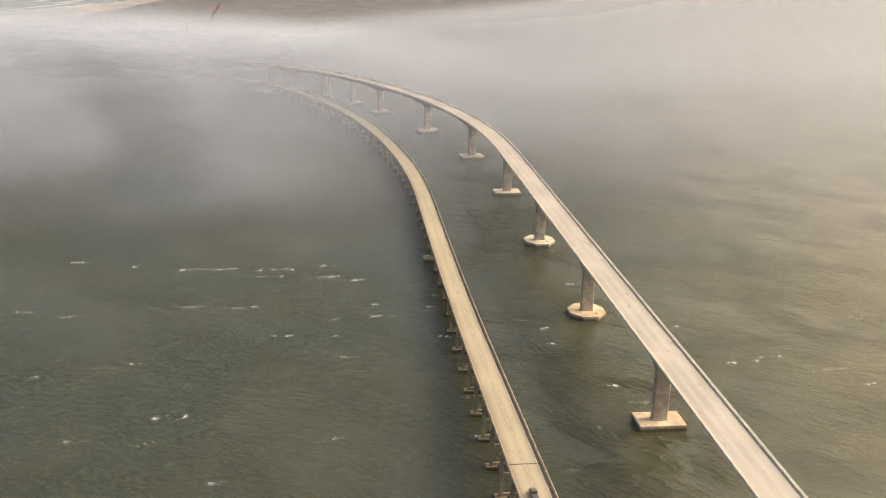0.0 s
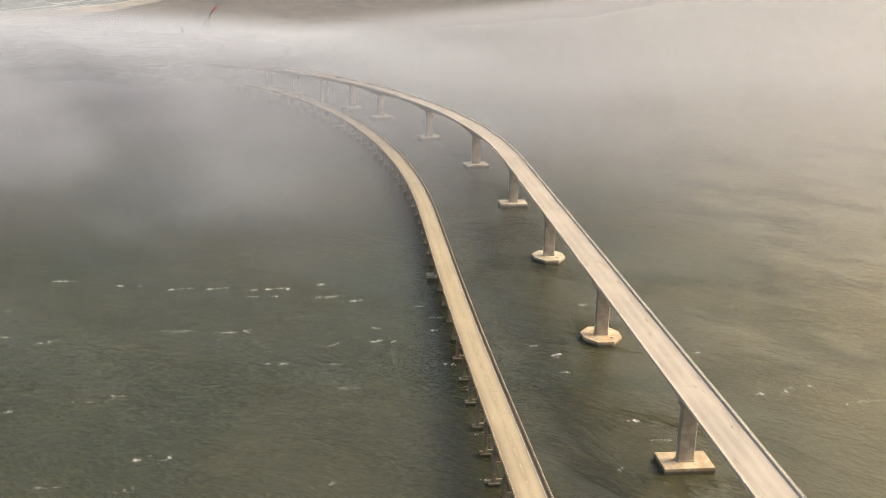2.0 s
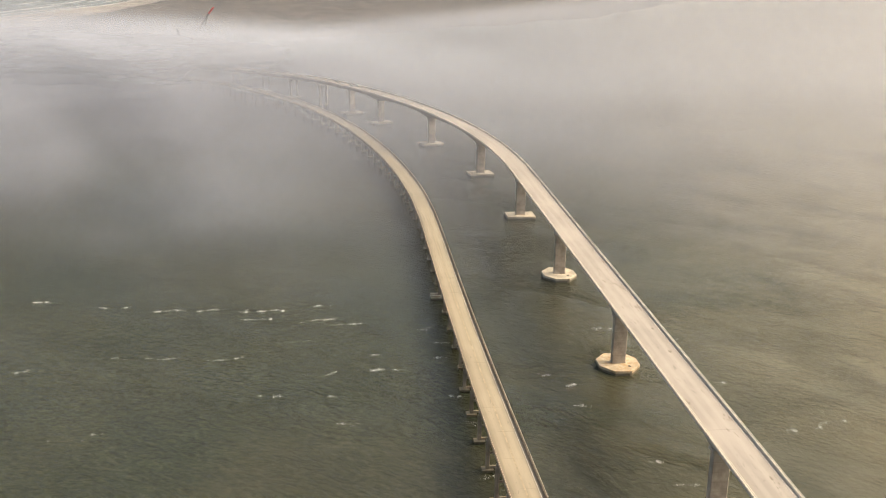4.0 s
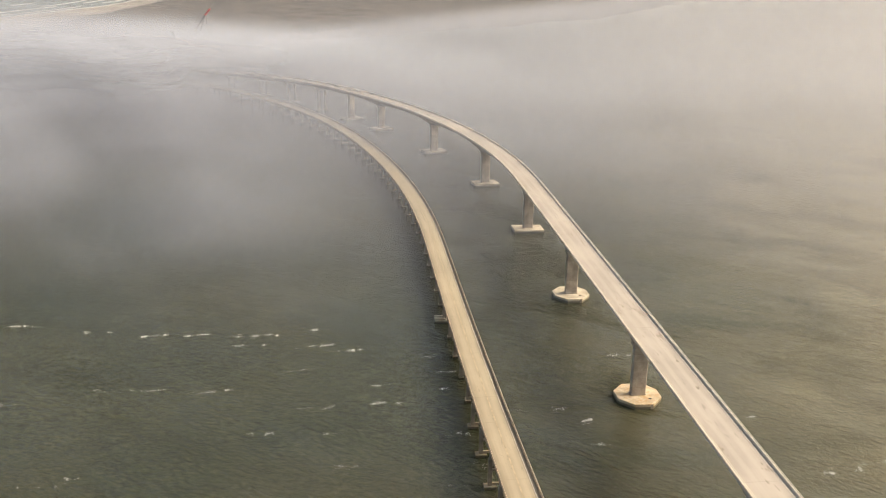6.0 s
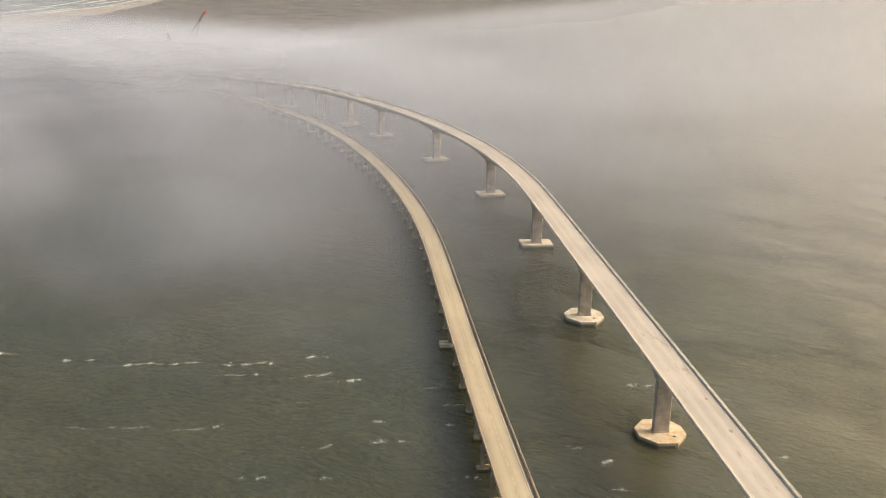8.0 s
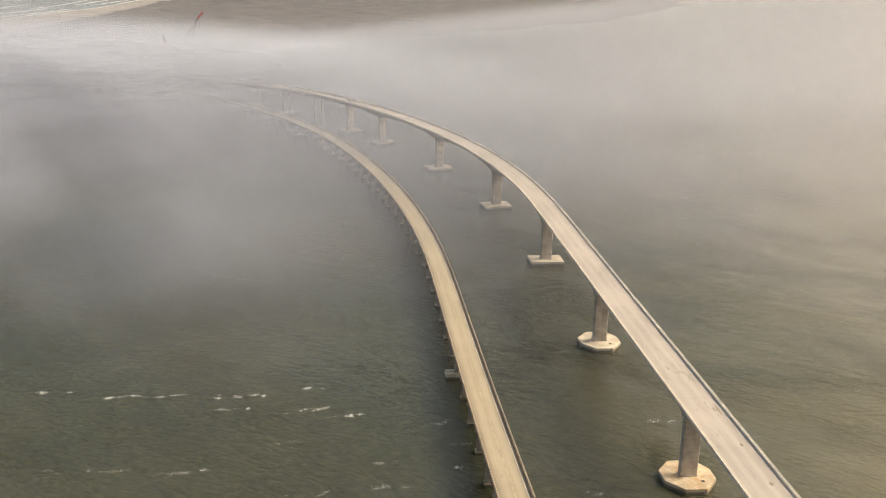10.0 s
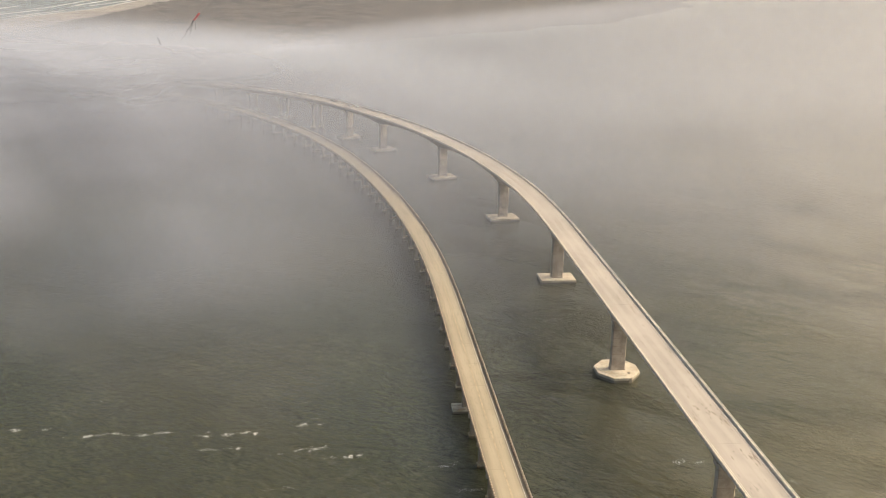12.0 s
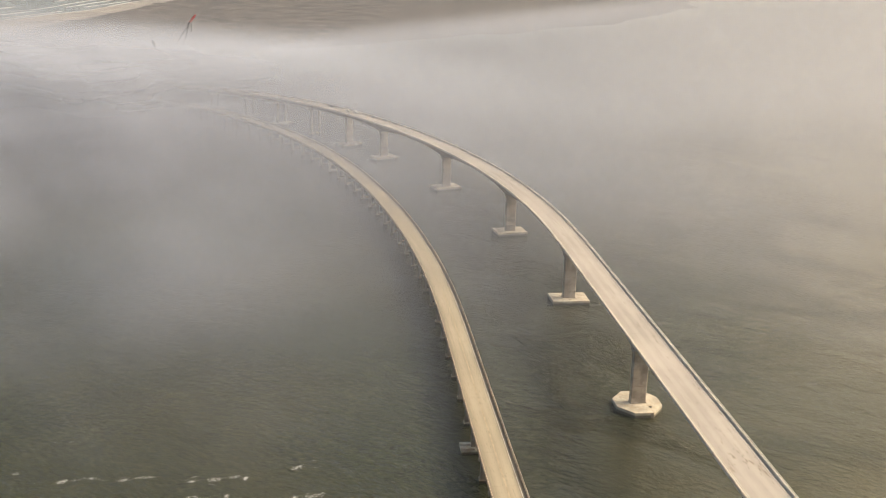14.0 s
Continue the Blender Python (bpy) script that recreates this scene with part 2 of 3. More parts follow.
def sand_material():
    m, n, l, out = nodes_of("beach_sand")
    pos = n.new("ShaderNodeNewGeometry").outputs["Position"]
    a = noise_node(n, l, pos, 0.012, 5, 0.6)
    f = noise_node(n, l, pos, 0.2, 5, 0.6)
    c = mix_colour(n, l, ramp_node(n, l, a, 0.35, 0.65), (0.205, 0.185, 0.16), (0.26, 0.235, 0.205))
    c = mix_colour(n, l, ramp_node(n, l, f, 0.5, 0.7, 0, 0.4), c, (0.24, 0.21, 0.165))
    sep = n.new("ShaderNodeSeparateXYZ")
    l.new(pos, sep.inputs[0])
    side = math_node(n, l, "ADD", sep.outputs["X"], math_node(n, l, "MULTIPLY", a, 120.0))
    marsh = math_node(n, l, "MULTIPLY", ramp_node(n, l, side, -690.0, -610.0), ramp_node(n, l, sep.outputs["Y"], 1250.0, 1400.0))
    c = mix_colour(n, l, marsh, c, (0.082, 0.066, 0.056))
    b = put(n, "ShaderNodeBsdfPrincipled", Roughness=0.9)
    l.new(c, b.inputs["Base Color"])
    bp = put(n, "ShaderNodeBump", Strength=0.5, Distance=0.5)
    l.new(f, bp.inputs["Height"])
    l.new(bp.outputs["Normal"], b.inputs["Normal"])
    l.new(b.outputs[0], out.inputs[0])
    return m


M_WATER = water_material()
M_SAND = sand_material()
M_SCRUB = plain("coastal_scrub", (0.062, 0.052, 0.042), 0.9, vary=0.5, scale=0.1, bump=0.5)
M_FOAM = plain("sea_foam", (0.48, 0.475, 0.445), 0.7, vary=0.12, scale=0.6, bump=0.05)
M_NEWROAD = road("new_deck_concrete", (0.322, 0.292, 0.262), (0.288, 0.26, 0.23), 6.2, 1.9, 0.35, 0.35)
M_OLDROAD = road("old_deck_concrete", (0.298, 0.255, 0.184), (0.255, 0.217, 0.155), 4.6, 1.7, 0.25, 0.65)
M_NEWCON = concrete("precast_concrete", (0.40, 0.345, 0.285), 0.3)
M_PARAPET = concrete("parapet_concrete", (0.60, 0.54, 0.46), 0.2, 0.4)
M_OLDCON = concrete("weathered_concrete", (0.29, 0.24, 0.19), 0.6, 0.4)
# stained concrete, darkened further to hold the shade on the rails' inner faces
M_OLDRAIL = concrete("stained_shaded_rail", (0.24, 0.185, 0.13), 0.5, 0.6)
M_OLDPOST = concrete("weathered_post_concrete", (0.46, 0.39, 0.30), 0.3, 0.6)
M_FOOT = concrete("footing_concrete", (0.45, 0.375, 0.27), 0.2, 0.3, True)
M_PALEFOOT = concrete("pale_footing_concrete", (0.46, 0.42, 0.34), 0.35, 0.3, True)
M_OLDFOOT = concrete("old_pile_cap_concrete", (0.27, 0.24, 0.185), 0.4, 0.5, True)
M_STEEL = plain("galvanised_rail", (0.66, 0.61, 0.53), 0.5, 0.05)
M_POST = plain("dull_steel_post", (0.2, 0.185, 0.165), 0.6, 0.1)
M_TAR = plain("scuffed_tar", (0.19, 0.16, 0.13), 0.85, vary=0.3)
M_JOINT = plain("expansion_joint_rubber", (0.035, 0.03, 0.025), 0.8)
M_LINEW = plain("white_road_paint", (0.66, 0.62, 0.54), 0.6, vary=0.15)
M_LINEY = plain("worn_yellow_paint", (0.318, 0.263, 0.175), 0.7, vary=0.2)
M_WHITE = plain("white_vehicle_paint", (0.75, 0.75, 0.73), 0.25, vary=0.05)
M_GREY = plain("grey_vehicle_paint", (0.38, 0.38, 0.38), 0.3, vary=0.05)
M_DARK = plain("dark_vehicle_paint", (0.09, 0.08, 0.075), 0.3, vary=0.1)
M_GLASS = plain("tinted_vehicle_glass", (0.02, 0.025, 0.03), 0.08, vary=0.05)
M_TYRE = plain("tyre_rubber", (0.025, 0.025, 0.025), 0.9)
M_RED = plain("red_crane_paint", (0.42, 0.035, 0.035), 0.5, vary=0.2)
M_CRANE = plain("dark_crane_steel", (0.10, 0.095, 0.10), 0.55, 0.3)
M_BARGE = plain("rusty_barge_steel", (0.16, 0.10, 0.07), 0.75, vary=0.4)


# ---------------------------------------------------------------- mesh helpers
def link(name, bm, material, parent=None, label="", smooth=False):
    me = bpy.data.meshes.new(name)
    bm.normal_update()
    bm.to_mesh(me)
    bm.free()
    if smooth:
        for f in me.polygons:
            f.use_smooth = True
    me.materials.append(material)
    ob = new(name, me)
    if parent is not None:
        ob.parent = parent
    if label:
        ob["label"] = label
    return ob


def part(name, bm, material, parent, label=""):
    return link(name, bm, material, parent, label)


def shared(name, mesh, parent, m):
    ob = new(name, mesh)
    ob.parent = parent
    ob.matrix_basis = m
    return ob


def thing(name, label, category, group="", m=None):
    e = new(name)
    e.empty_display_size = 1.0
    if m is not None:
        e.matrix_basis = m
    return tagged(e, label, category, group)


def add_box(bm, x0, x1, y0, y1, z0, z1, bevel=0.0, top=1.0):
    """A box; top: share of its plan at the upper end (a taper)."""
    cx, cy = (x0 + x1) / 2, (y0 + y1) / 2
    v = []
    for z, k in ((z0, 1.0), (z1, top)):
        for sx, sy in ((x0, y0), (x1, y0), (x1, y1), (x0, y1)):
            v.append(bm.verts.new((cx + (sx - cx) * k, cy + (sy - cy) * k, z)))
    faces = [bm.faces.new([v[i] for i in f]) for f in ((3, 2, 1, 0), (4, 5, 6, 7), (0, 1, 5, 4), (1, 2, 6, 5), (2, 3, 7, 6), (3, 0, 4, 7))]
    if bevel:
        edges = list({e for f in faces for e in f.edges})
        bmesh.ops.bevel(bm, geom=edges, offset=bevel, segments=1, affect="EDGES")
    return bm


def box(*a, **k):
    return add_box(bmesh.new(), *a, **k)


def add_bar(bm, a, b, r, sides=6, r2=None):
    a, b = Vector(a), Vector(b)
    q = (b - a).to_track_quat("Z", "Y")
    rings = []
    for p, rr in ((a, r), (b, r if r2 is None else r2)):
        rings.append([bm.verts.new(p + q @ Vector((rr * math.cos(2 * math.pi * i / sides), rr * math.sin(2 * math.pi * i / sides), 0))) for i in range(sides)])
    for i in range(sides):
        j = (i + 1) % sides
        bm.faces.new((rings[0][i], rings[0][j], rings[1][j], rings[1][i]))
    bm.faces.new(rings[0][::-1])
    bm.faces.new(rings[1])
    return bm


def prism(points, z0, z1, bevel=0.0):
    bm = bmesh.new()
    lo = [bm.verts.new((x, y, z0)) for x, y in points]
    hi = [bm.verts.new((x, y, z1)) for x, y in points]
    n = len(points)
    faces = [bm.faces.new(lo[::-1]), bm.faces.new(hi)]
    faces += [bm.faces.new((lo[i], lo[(i + 1) % n], hi[(i + 1) % n], hi[i])) for i in range(n)]
    if bevel:
        bmesh.ops.bevel(bm, geom=list({e for f in faces for e in f.edges}), offset=bevel, segments=1, affect="EDGES")
    return bm


class Line:
    """A road's centre line: straight, then a curve to the left with an easing in and out. s: metres along it."""

    def __init__(self, x, y, heading, s1, curve, s2, curve2, s3, start=-160.0, end=1560.0):
        self.s = np.arange(start, end, 1.0)
        grow = lambda a, length: np.clip((self.s - a) / length, 0, 1)
        bend = curve * grow(s1, 60) + (curve2 - curve) * grow(s2, 100) - curve2 * grow(s3, 200)
        self.h = radians(heading) + np.cumsum(bend)
        px, py = -np.cumsum(np.sin(self.h)), np.cumsum(np.cos(self.h))
        i = int(-start)
        self.x, self.y = px - px[i] + x, py - py[i] + y

    def at(self, s):
        return float(np.interp(s, self.s, self.x)), float(np.interp(s, self.s, self.y)), float(np.interp(s, self.s, self.h))

    def point(self, s, off, z):
        """off: metres to the right of the centre line."""
        x, y, h = self.at(s)
        return Vector((x + off * math.cos(h), y + off * math.sin(h), z))

    def spot(self, s, off=0.0, z=0.0):
        x, y, h = self.at(s)
        return Matrix.Translation(self.point(s, off, z)) @ Matrix.Rotation(h, 4, "Z")


def sweep(line, height, s0, s1, section, step=6.0, closed=True, caps=True):
    """Carries a section (list of (off, z) or a function of s giving one) along a line, with u across and v along."""
    bm = bmesh.new()
    uvl = bm.loops.layers.uv.new("UVMap")
    n = max(1, round((s1 - s0) / step))
    rings = []
    for i in range(n + 1):
        s = s0 + (s1 - s0) * i / n
        sec = section(s) if callable(section) else section
        z = height(s)
        rings.append((s, sec, [bm.verts.new(line.point(s, o, z + dz)) for o, dz in sec]))
    k = len(rings[0][2])
    for (sa, seca, ra), (sb, secb, rb) in zip(rings[:-1], rings[1:]):
        for i in range(k if closed else k - 1):
            j = (i + 1) % k
            f = bm.faces.new((ra[i], ra[j], rb[j], rb[i]))
            for lp, uv in zip(f.loops, ((seca[i][0], sa), (seca[j][0], sa), (secb[j][0], sb), (secb[i][0], sb))):
                lp[uvl].uv = uv
    if caps and closed:
        bm.faces.new(rings[0][2][::-1])
        bm.faces.new(rings[-1][2])
    return bm


NEW = Line(108.0, 40.0, 10.50, 594.7, 0.001482, 800.0, 0.001258, 1150.0)
OLD = Line(47.3, 40.0, 10.252, 534.0, 0.000946, 800.0, 0.001733, 1150.0)


def new_grade(s):
    """Road surface of the new bridge: level over the long spans, then a growing fall towards the land."""
    if s < 600:
        return 27.7
    if s < 1000:
        return 27.7 - (s - 600) ** 2 / 48000
    d = min(s - 1000, 85.0)
    return 24.37 - 0.0167 * d - d * d / 6000 - 0.045 * max(0.0, s - 1085)


def old_grade(s):
    """Road surface of the old bridge: low and level, climbing towards its high span in the south."""
    if s > 480:
        return 9.6
    if s > 318:
        return 9.6 + 1.54e-4 * (480 - s) ** 2
    return 13.64 + 0.05 * min(318 - s, 200.0)


# ---------------------------------------------------------------- sea, land
def water_sheet():
    bm = bmesh.new()
    xs = [-6000, -2500, -900, -300, 0, 300, 900, 2500, 6000]
    ys = [-3000, -900, 0, 300, 700, 1300, 2500, 5000, 7000]
    grid = [[bm.verts.new((x, y, 0)) for x in xs] for y in ys]
    for j in range(len(ys) - 1):
        for i in range(len(xs) - 1):
            bm.faces.new((grid[j][i], grid[j][i + 1], grid[j + 1][i + 1], grid[j + 1][i]))
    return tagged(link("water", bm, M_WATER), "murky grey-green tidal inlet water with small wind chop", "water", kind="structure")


water_sheet()
COAST = [(-500, 1270), (-700, 1265), (-900, 1310), (-960, 1400), (-925, 1500), (-850, 1815), (-800, 2035), (-780, 2330), (-790, 3600),
         (450, 3600), (330, 2500), (120, 2050), (-120, 1780), (-330, 1560), (-420, 1330)]


def inside(x, y, poly=COAST):
    hit = False
    for (xa, ya), (xb, yb) in zip(poly, poly[1:] + poly[:1]):
        if (ya > y) != (yb > y) and x < (xb - xa) * (y - ya) / (yb - ya) + xa:
            hit = not hit
    return hit


def shore_gap(x, y, poly=COAST):
    best = 1e9
    for (xa, ya), (xb, yb) in zip(poly, poly[1:] + poly[:1]):
        dx, dy = xb - xa, yb - ya
        k = max(0, min(1, ((x - xa) * dx + (y - ya) * dy) / (dx * dx + dy * dy)))
        best = min(best, math.hypot(x - xa - k * dx, y - ya - k * dy))
    return best


def land():
    """Low sand island with gently rising beach, and scrub on its crown."""
    def height(x, y):
        d = shore_gap(x, y) * (1 if inside(x, y) else -1)
        d += 22 * noise.noise(Vector((x * 0.011, y * 0.011, 3)))
        return max(-1.5, min(1.6, d * 0.035)) + max(0, min(1, (d - 60) / 80)) * (1.2 + 1.3 * noise.noise(Vector((x * 0.02, y * 0.02, 1))))
    for name, step, test, mat, label, kind in (
            ("ground", 24.0, lambda x, y: True, M_SAND, "low sandy barrier island with a pale beach", "structure"),
            ("scrub", 13.0, lambda x, y: x > -735 + 14 * noise.noise(Vector((x * .02, y * .02, 9))) and shore_gap(x, y) > (45 if x < -620 else 6) and y > 1300, M_SCRUB, "dark coastal scrub covering the island's crown", "stuff")):
        bm = bmesh.new()
        verts = {}
        nx, ny = int(1700 / step), int(2800 / step)
        for j in range(ny):
            for i in range(nx):
                x, y = -1100 + i * step, 850 + j * step
                if name == "scrub" and (not inside(x, y) or not test(x, y)):
                    continue
                z = height(x, y)
                if name == "scrub":
                    z += 0.4 + 2.6 * abs(noise.noise(Vector((x * 0.06, y * 0.06, 5)))) + random.uniform(-0.3, 0.5)
                verts[i, j] = bm.verts.new((x + random.uniform(-.3, .3) * step, y + random.uniform(-.3, .3) * step, z))
        for (i, j), v in list(verts.items()):
            q = [verts.get(k) for k in ((i, j), (i + 1, j), (i + 1, j + 1), (i, j + 1))]
            if all(q):
                bm.faces.new(q)
        ob = link(name, bm, mat, smooth=True)
        tagged(ob, label, "ground" if name == "ground" else "scrub", kind=kind)


land()


def foam_patch(bm, x, y, length, width, angle, pieces, rng, z=0.03, size=1.0):
    """A broken crest: thin wavering streaks of small ragged flecks, thick in places and torn in others."""
    ca, sa = math.cos(angle), math.sin(angle)
    seed = rng.uniform(0, 90)
    streaks = max(3, int(length / (1.7 * size)))
    for _ in range(streaks):
        u0, v0 = rng.uniform(-0.5, 0.5) * length, rng.gauss(0, 0.34) * (0.7 + width)
        reach, lean = rng.uniform(0.5, 3.0) * size, rng.gauss(0.1, 0.2)
        bold = rng.uniform(0.1, 1.0) ** 2.2
        for _ in range(int(1 + pieces / streaks * (0.3 + 2.2 * bold))):
            t = rng.gauss(0, 0.5)
            u = u0 + t * reach
            v = v0 + t * reach * lean + 0.5 * noise.noise(Vector((u * 0.5, seed, 7))) + rng.gauss(0, 0.42) * (0.4 + bold) * size
            px, py = x + u * ca - v * sa, y + u * sa + v * ca
            big = rng.uniform(0.1, 1.0) ** 2 * bold * size
            la, lb = 0.06 + 0.34 * big, 0.03 + 0.11 * big
            th = angle + lean + rng.gauss(0, 0.35)
            ring = []
            for i in range(6):
                w = math.pi * i / 3
                r = rng.uniform(0.35, 1.1)
                ox, oy = la * r * math.cos(w), lb * r * math.sin(w)
                ring.append(bm.verts.new((px + ox * math.cos(th) - oy * math.sin(th), py + ox * math.sin(th) + oy * math.cos(th), z + 0.03 * big)))
            mid = bm.verts.new((px, py, z + 0.12 * big))
            for i in range(6):
                bm.faces.new((mid, ring[i], ring[(i + 1) % 6]))


def foam():
    rng = random.Random(4)
    crests = [(-215, 480, 16, .8, 10), (-181, 478, 14, .8, 9), (-160, 476, 22, 1, 14), (-140, 480, 13, 1.2, 14), (-117, 482, 20, 3, 30), (-118, 472, 18, 2, 14),
              (-92, 492, 7, 4, 16), (-92, 474, 16, 1.5, 12), (-76, 472, 14, 1.5, 8), (-55, 426, 12, 1.2, 12), (-60, 440, 6, 2, 8), (-93, 450, 8, 1, 6),
              (14, 420, 5, 2.2, 18), (5.6, 426, 4, 4, 14), (-9, 426, 3, 1, 5), (20, 404, 7, 1, 5), (-212, 411, 10, 1, 10), (-190, 408, 18, 1, 7),
              (-116, 320, 16, 3, 20), (-106, 289, 5, 1, 7), (-87, 278, 8, 3, 8), (100, 397, 26, 2.5, 26), (125, 390, 14, 1.5, 12), (141, 379, 9, 3, 12),
              (40, 366, 6, 4, 12), (-150, 425, 26, 2, 14), (-118, 428, 18, 3, 14), (-80, 420, 14, 2, 10), (-150, 360, 20, 3, 10), (-186, 345, 24, 3, 12),
              (-96, 398, 10, 1, 6), (-70, 402, 8, 1, 6), (-38, 455, 6, 2, 8), (-45, 470, 8, 3, 12), (-22, 385, 7, 3, 9), (-27, 372, 5, 2, 5), (-34, 440, 6, 3, 8), (-14, 350, 5, 2, 5), (-8, 318, 4, 2, 4), (16, 262, 4, 2, 4), (22, 300, 5, 2, 5), (-30, 405, 12, 2, 10), (58, 470, 12, 2, 6),
              (30, 480, 14, 4, 10), (-120, 300, 14, 2, 7), (-140, 300, 10, 2, 5), (-60, 310, 8, 1, 4), (75, 430, 8, 1, 4), (-170, 500, 10, 1, 4),
              (-230, 440, 16, 2, 6), (-60, 380, 10, 2, 5), (48, 352, 5, 3, 6), (30, 330, 7, 2, 5)]
    for x, y, length, width, k in crests:
        bm = bmesh.new()
        foam_patch(bm, x, y, length, width, radians(rng.uniform(4, 22)), int(k * (17 if y > 465 else 10)), rng)
        tagged(link("foam_crest", bm, M_FOAM), "thin broken white foam crest on the inlet water", "foam", "foam crests", "stuff")
    bm = bmesh.new()
    for k, (out, wide, torn) in enumerate(((4, 4.0, -0.7), (30, 2.5, -0.3), (62, 6.0, -0.35), (95, 3.5, -0.1), (150, 5.0, 0.0), (215, 5.0, 0.1), (290, 6.0, 0.1))):
        last = None
        for i in range(340):
            y = 1500 + i * 5.0
            edge = float(np.interp(y, [1500, 1815, 2035, 2330, 3600], [-925, -850, -800, -780, -790]))
            w = 1.7 * wide * (noise.noise(Vector((k * 3.1, y * 0.007, 2))) + 0.3 * noise.noise(Vector((k * 5.3, y * 0.04, 4))) - torn)
            x = edge - out - 10 * noise.noise(Vector((k * 2.7, y * 0.006, 6)))
            if w < 0.25:
                last = None
                continue
            row = [bm.verts.new((x + f * w, y + rng.uniform(-1, 1), h)) for f, h in ((-0.5, 0.08), (0.1, 0.5), (0.5, 0.08))]
            if last:
                bm.faces.new((last[0], last[1], row[1], row[0]))
                bm.faces.new((last[1], last[2], row[2], row[1]))
            last = row
    tagged(link("surf", bm, M_FOAM), "lines of white surf breaking along the ocean beach", "surf", kind="stuff")


foam()


# ---------------------------------------------------------------- new bridge: piers
def nav_pier_positions():
    return [86.0, 193.0, 300.0, 407.0, 515.0, 622.0, 729.0, 832.0, 927.0, 979.0]


def girder_depth(s):
    """Haunched box girder: deep over the piers, shallow at mid-span; even depth beyond the last long span."""
    stations = [-21.0] + nav_pier_positions()[:9]
    if s >= stations[-1]:
        return 5.2 - 2.4 * min(1, (s - stations[-1]) / 30)
    for a, b in zip(stations[:-1], stations[1:]):
        if a <= s <= b:
            k = abs((s - a) / (b - a) - 0.5) * 2
            return 2.7 + 2.5 * k ** 2.4
    return 4.5


def footing_mesh(kind):
    if kind == "octagon":
        pts = [(-8.1, -3.2), (-3.3, -8.8), (3.4, -8.8), (8.1, -3.0), (8.1, 3.2), (4.4, 8.8), (-3.6, 8.8), (-8.1, 3.2)]
    else:
        pts = [(-8.3, -5.6), (8.3, -5.6), (8.3, 5.6), (-8.3, 5.6)]
    return prism(pts, -1.5, 2.0, 0.12)


def bridge_pier(s, kind, shape):
    z = new_grade(s)
    pier = thing("bridge_pier", ("tall concrete bridge pier on an octagonal footing in the water" if shape == "octagon" else "tall concrete bridge pier on a rectangular footing in the water"),
                 "bridge pier", "piers of the new bridge", NEW.spot(s))
    soffit = z - girder_depth(s) - 0.1
    if kind == "wall":
        pts = [(-2.7, -1.05), (-2.45, -1.3), (2.45, -1.3), (2.7, -1.05), (2.7, 1.05), (2.45, 1.3), (-2.45, 1.3), (-2.7, 1.05)]
        col = part("column", prism(pts, 2.0, soffit - 1.3), M_NEWCON, pier)
        for k in range(1, 6):
            zz = 2.0 + (soffit - 3.3) * k / 6
            ring = prism([(x * 1.006, y * 1.006) for x, y in pts], zz - 0.04, zz + 0.04)
            part("casting_joint", ring, M_OLDCON, col)
        part("plinth", prism([(x * 1.12, y * 1.18) for x, y in pts], 2.0, 2.5, 0.05), M_NEWCON, pier)
        part("pier_cap", box(-3.2, 3.2, -2.1, 2.1, soffit - 1.5, soffit - 0.35, bevel=0.15), M_NEWCON, pier)
        for o in (-2.6, 2.6):
            part("bearing", box(o - 0.5, o + 0.5, -0.8, 0.8, soffit - 0.35, soffit + 0.15, bevel=0.04), M_JOINT, pier, "dark bridge bearing")
    else:
        for o in (-3.6, 3.6):
            col = bmesh.new()
            add_bar(col, (o, 0, 1.5), (o, 0, soffit - 1.6), 1.15, 16)
            part("column", col, M_NEWCON, pier)
        part("pier_cap", box(-6.2, 6.2, -1.25, 1.25, soffit - 1.8, soffit + 0.05, bevel=0.15), M_NEWCON, pier)
    if kind == "wall" or kind == "pair":
        part("footing", footing_mesh(shape), M_FOOT if s < 450 else M_PALEFOOT, pier, "pale concrete footing with rust stains and a wet waterline")
    else:
        for o in (-3.6, 3.6):
            part("footing", prism([(o + 2.6 * math.cos(math.pi * (i + .5) / 4), 2.6 * math.sin(math.pi * (i + .5) / 4)) for i in range(8)], -1.5, 1.7, 0.1), M_FOOT, pier)
    if shape == "octagon":
        part("fender_slot", box(2.4, 3.3, -8.86, -8.6, -0.5, 1.85), M_OLDCON, pier)
        part("manhole", prism([(3.4 + .6 * math.cos(i * math.pi / 5), -4.4 + .6 * math.sin(i * math.pi / 5)) for i in range(10)], 2.0, 2.08), M_JOINT, pier)
    return pier


SHAPES = ["box", "box", "box", "octagon", "octagon", "box", "box", "box", "box", "box"]
for s, shape in zip(nav_pier_positions(), SHAPES):
    bridge_pier(s, "wall", shape)
for i, s in enumerate((1029.0, 1079.0, 1125.0, 1175.0, 1226.0, 1277.0, 1328.0)):
    bridge_pier(s, "pair", "box") if i else bridge_pier(s, "twin", "box")


# ---------------------------------------------------------------- new bridge: superstructure
HALF = 6.25
deck = thing("concrete_bridge", "long curving new concrete road bridge with a pale unmarked deck", "bridge")


def box_girder(s):
    d = girder_depth(s)
    return [(-HALF, -0.22), (HALF, -0.22), (HALF, -0.45), (4.0, -0.75), (3.3, -d), (-3.3, -d), (-4.0, -0.75), (-HALF, -0.45)][::-1]


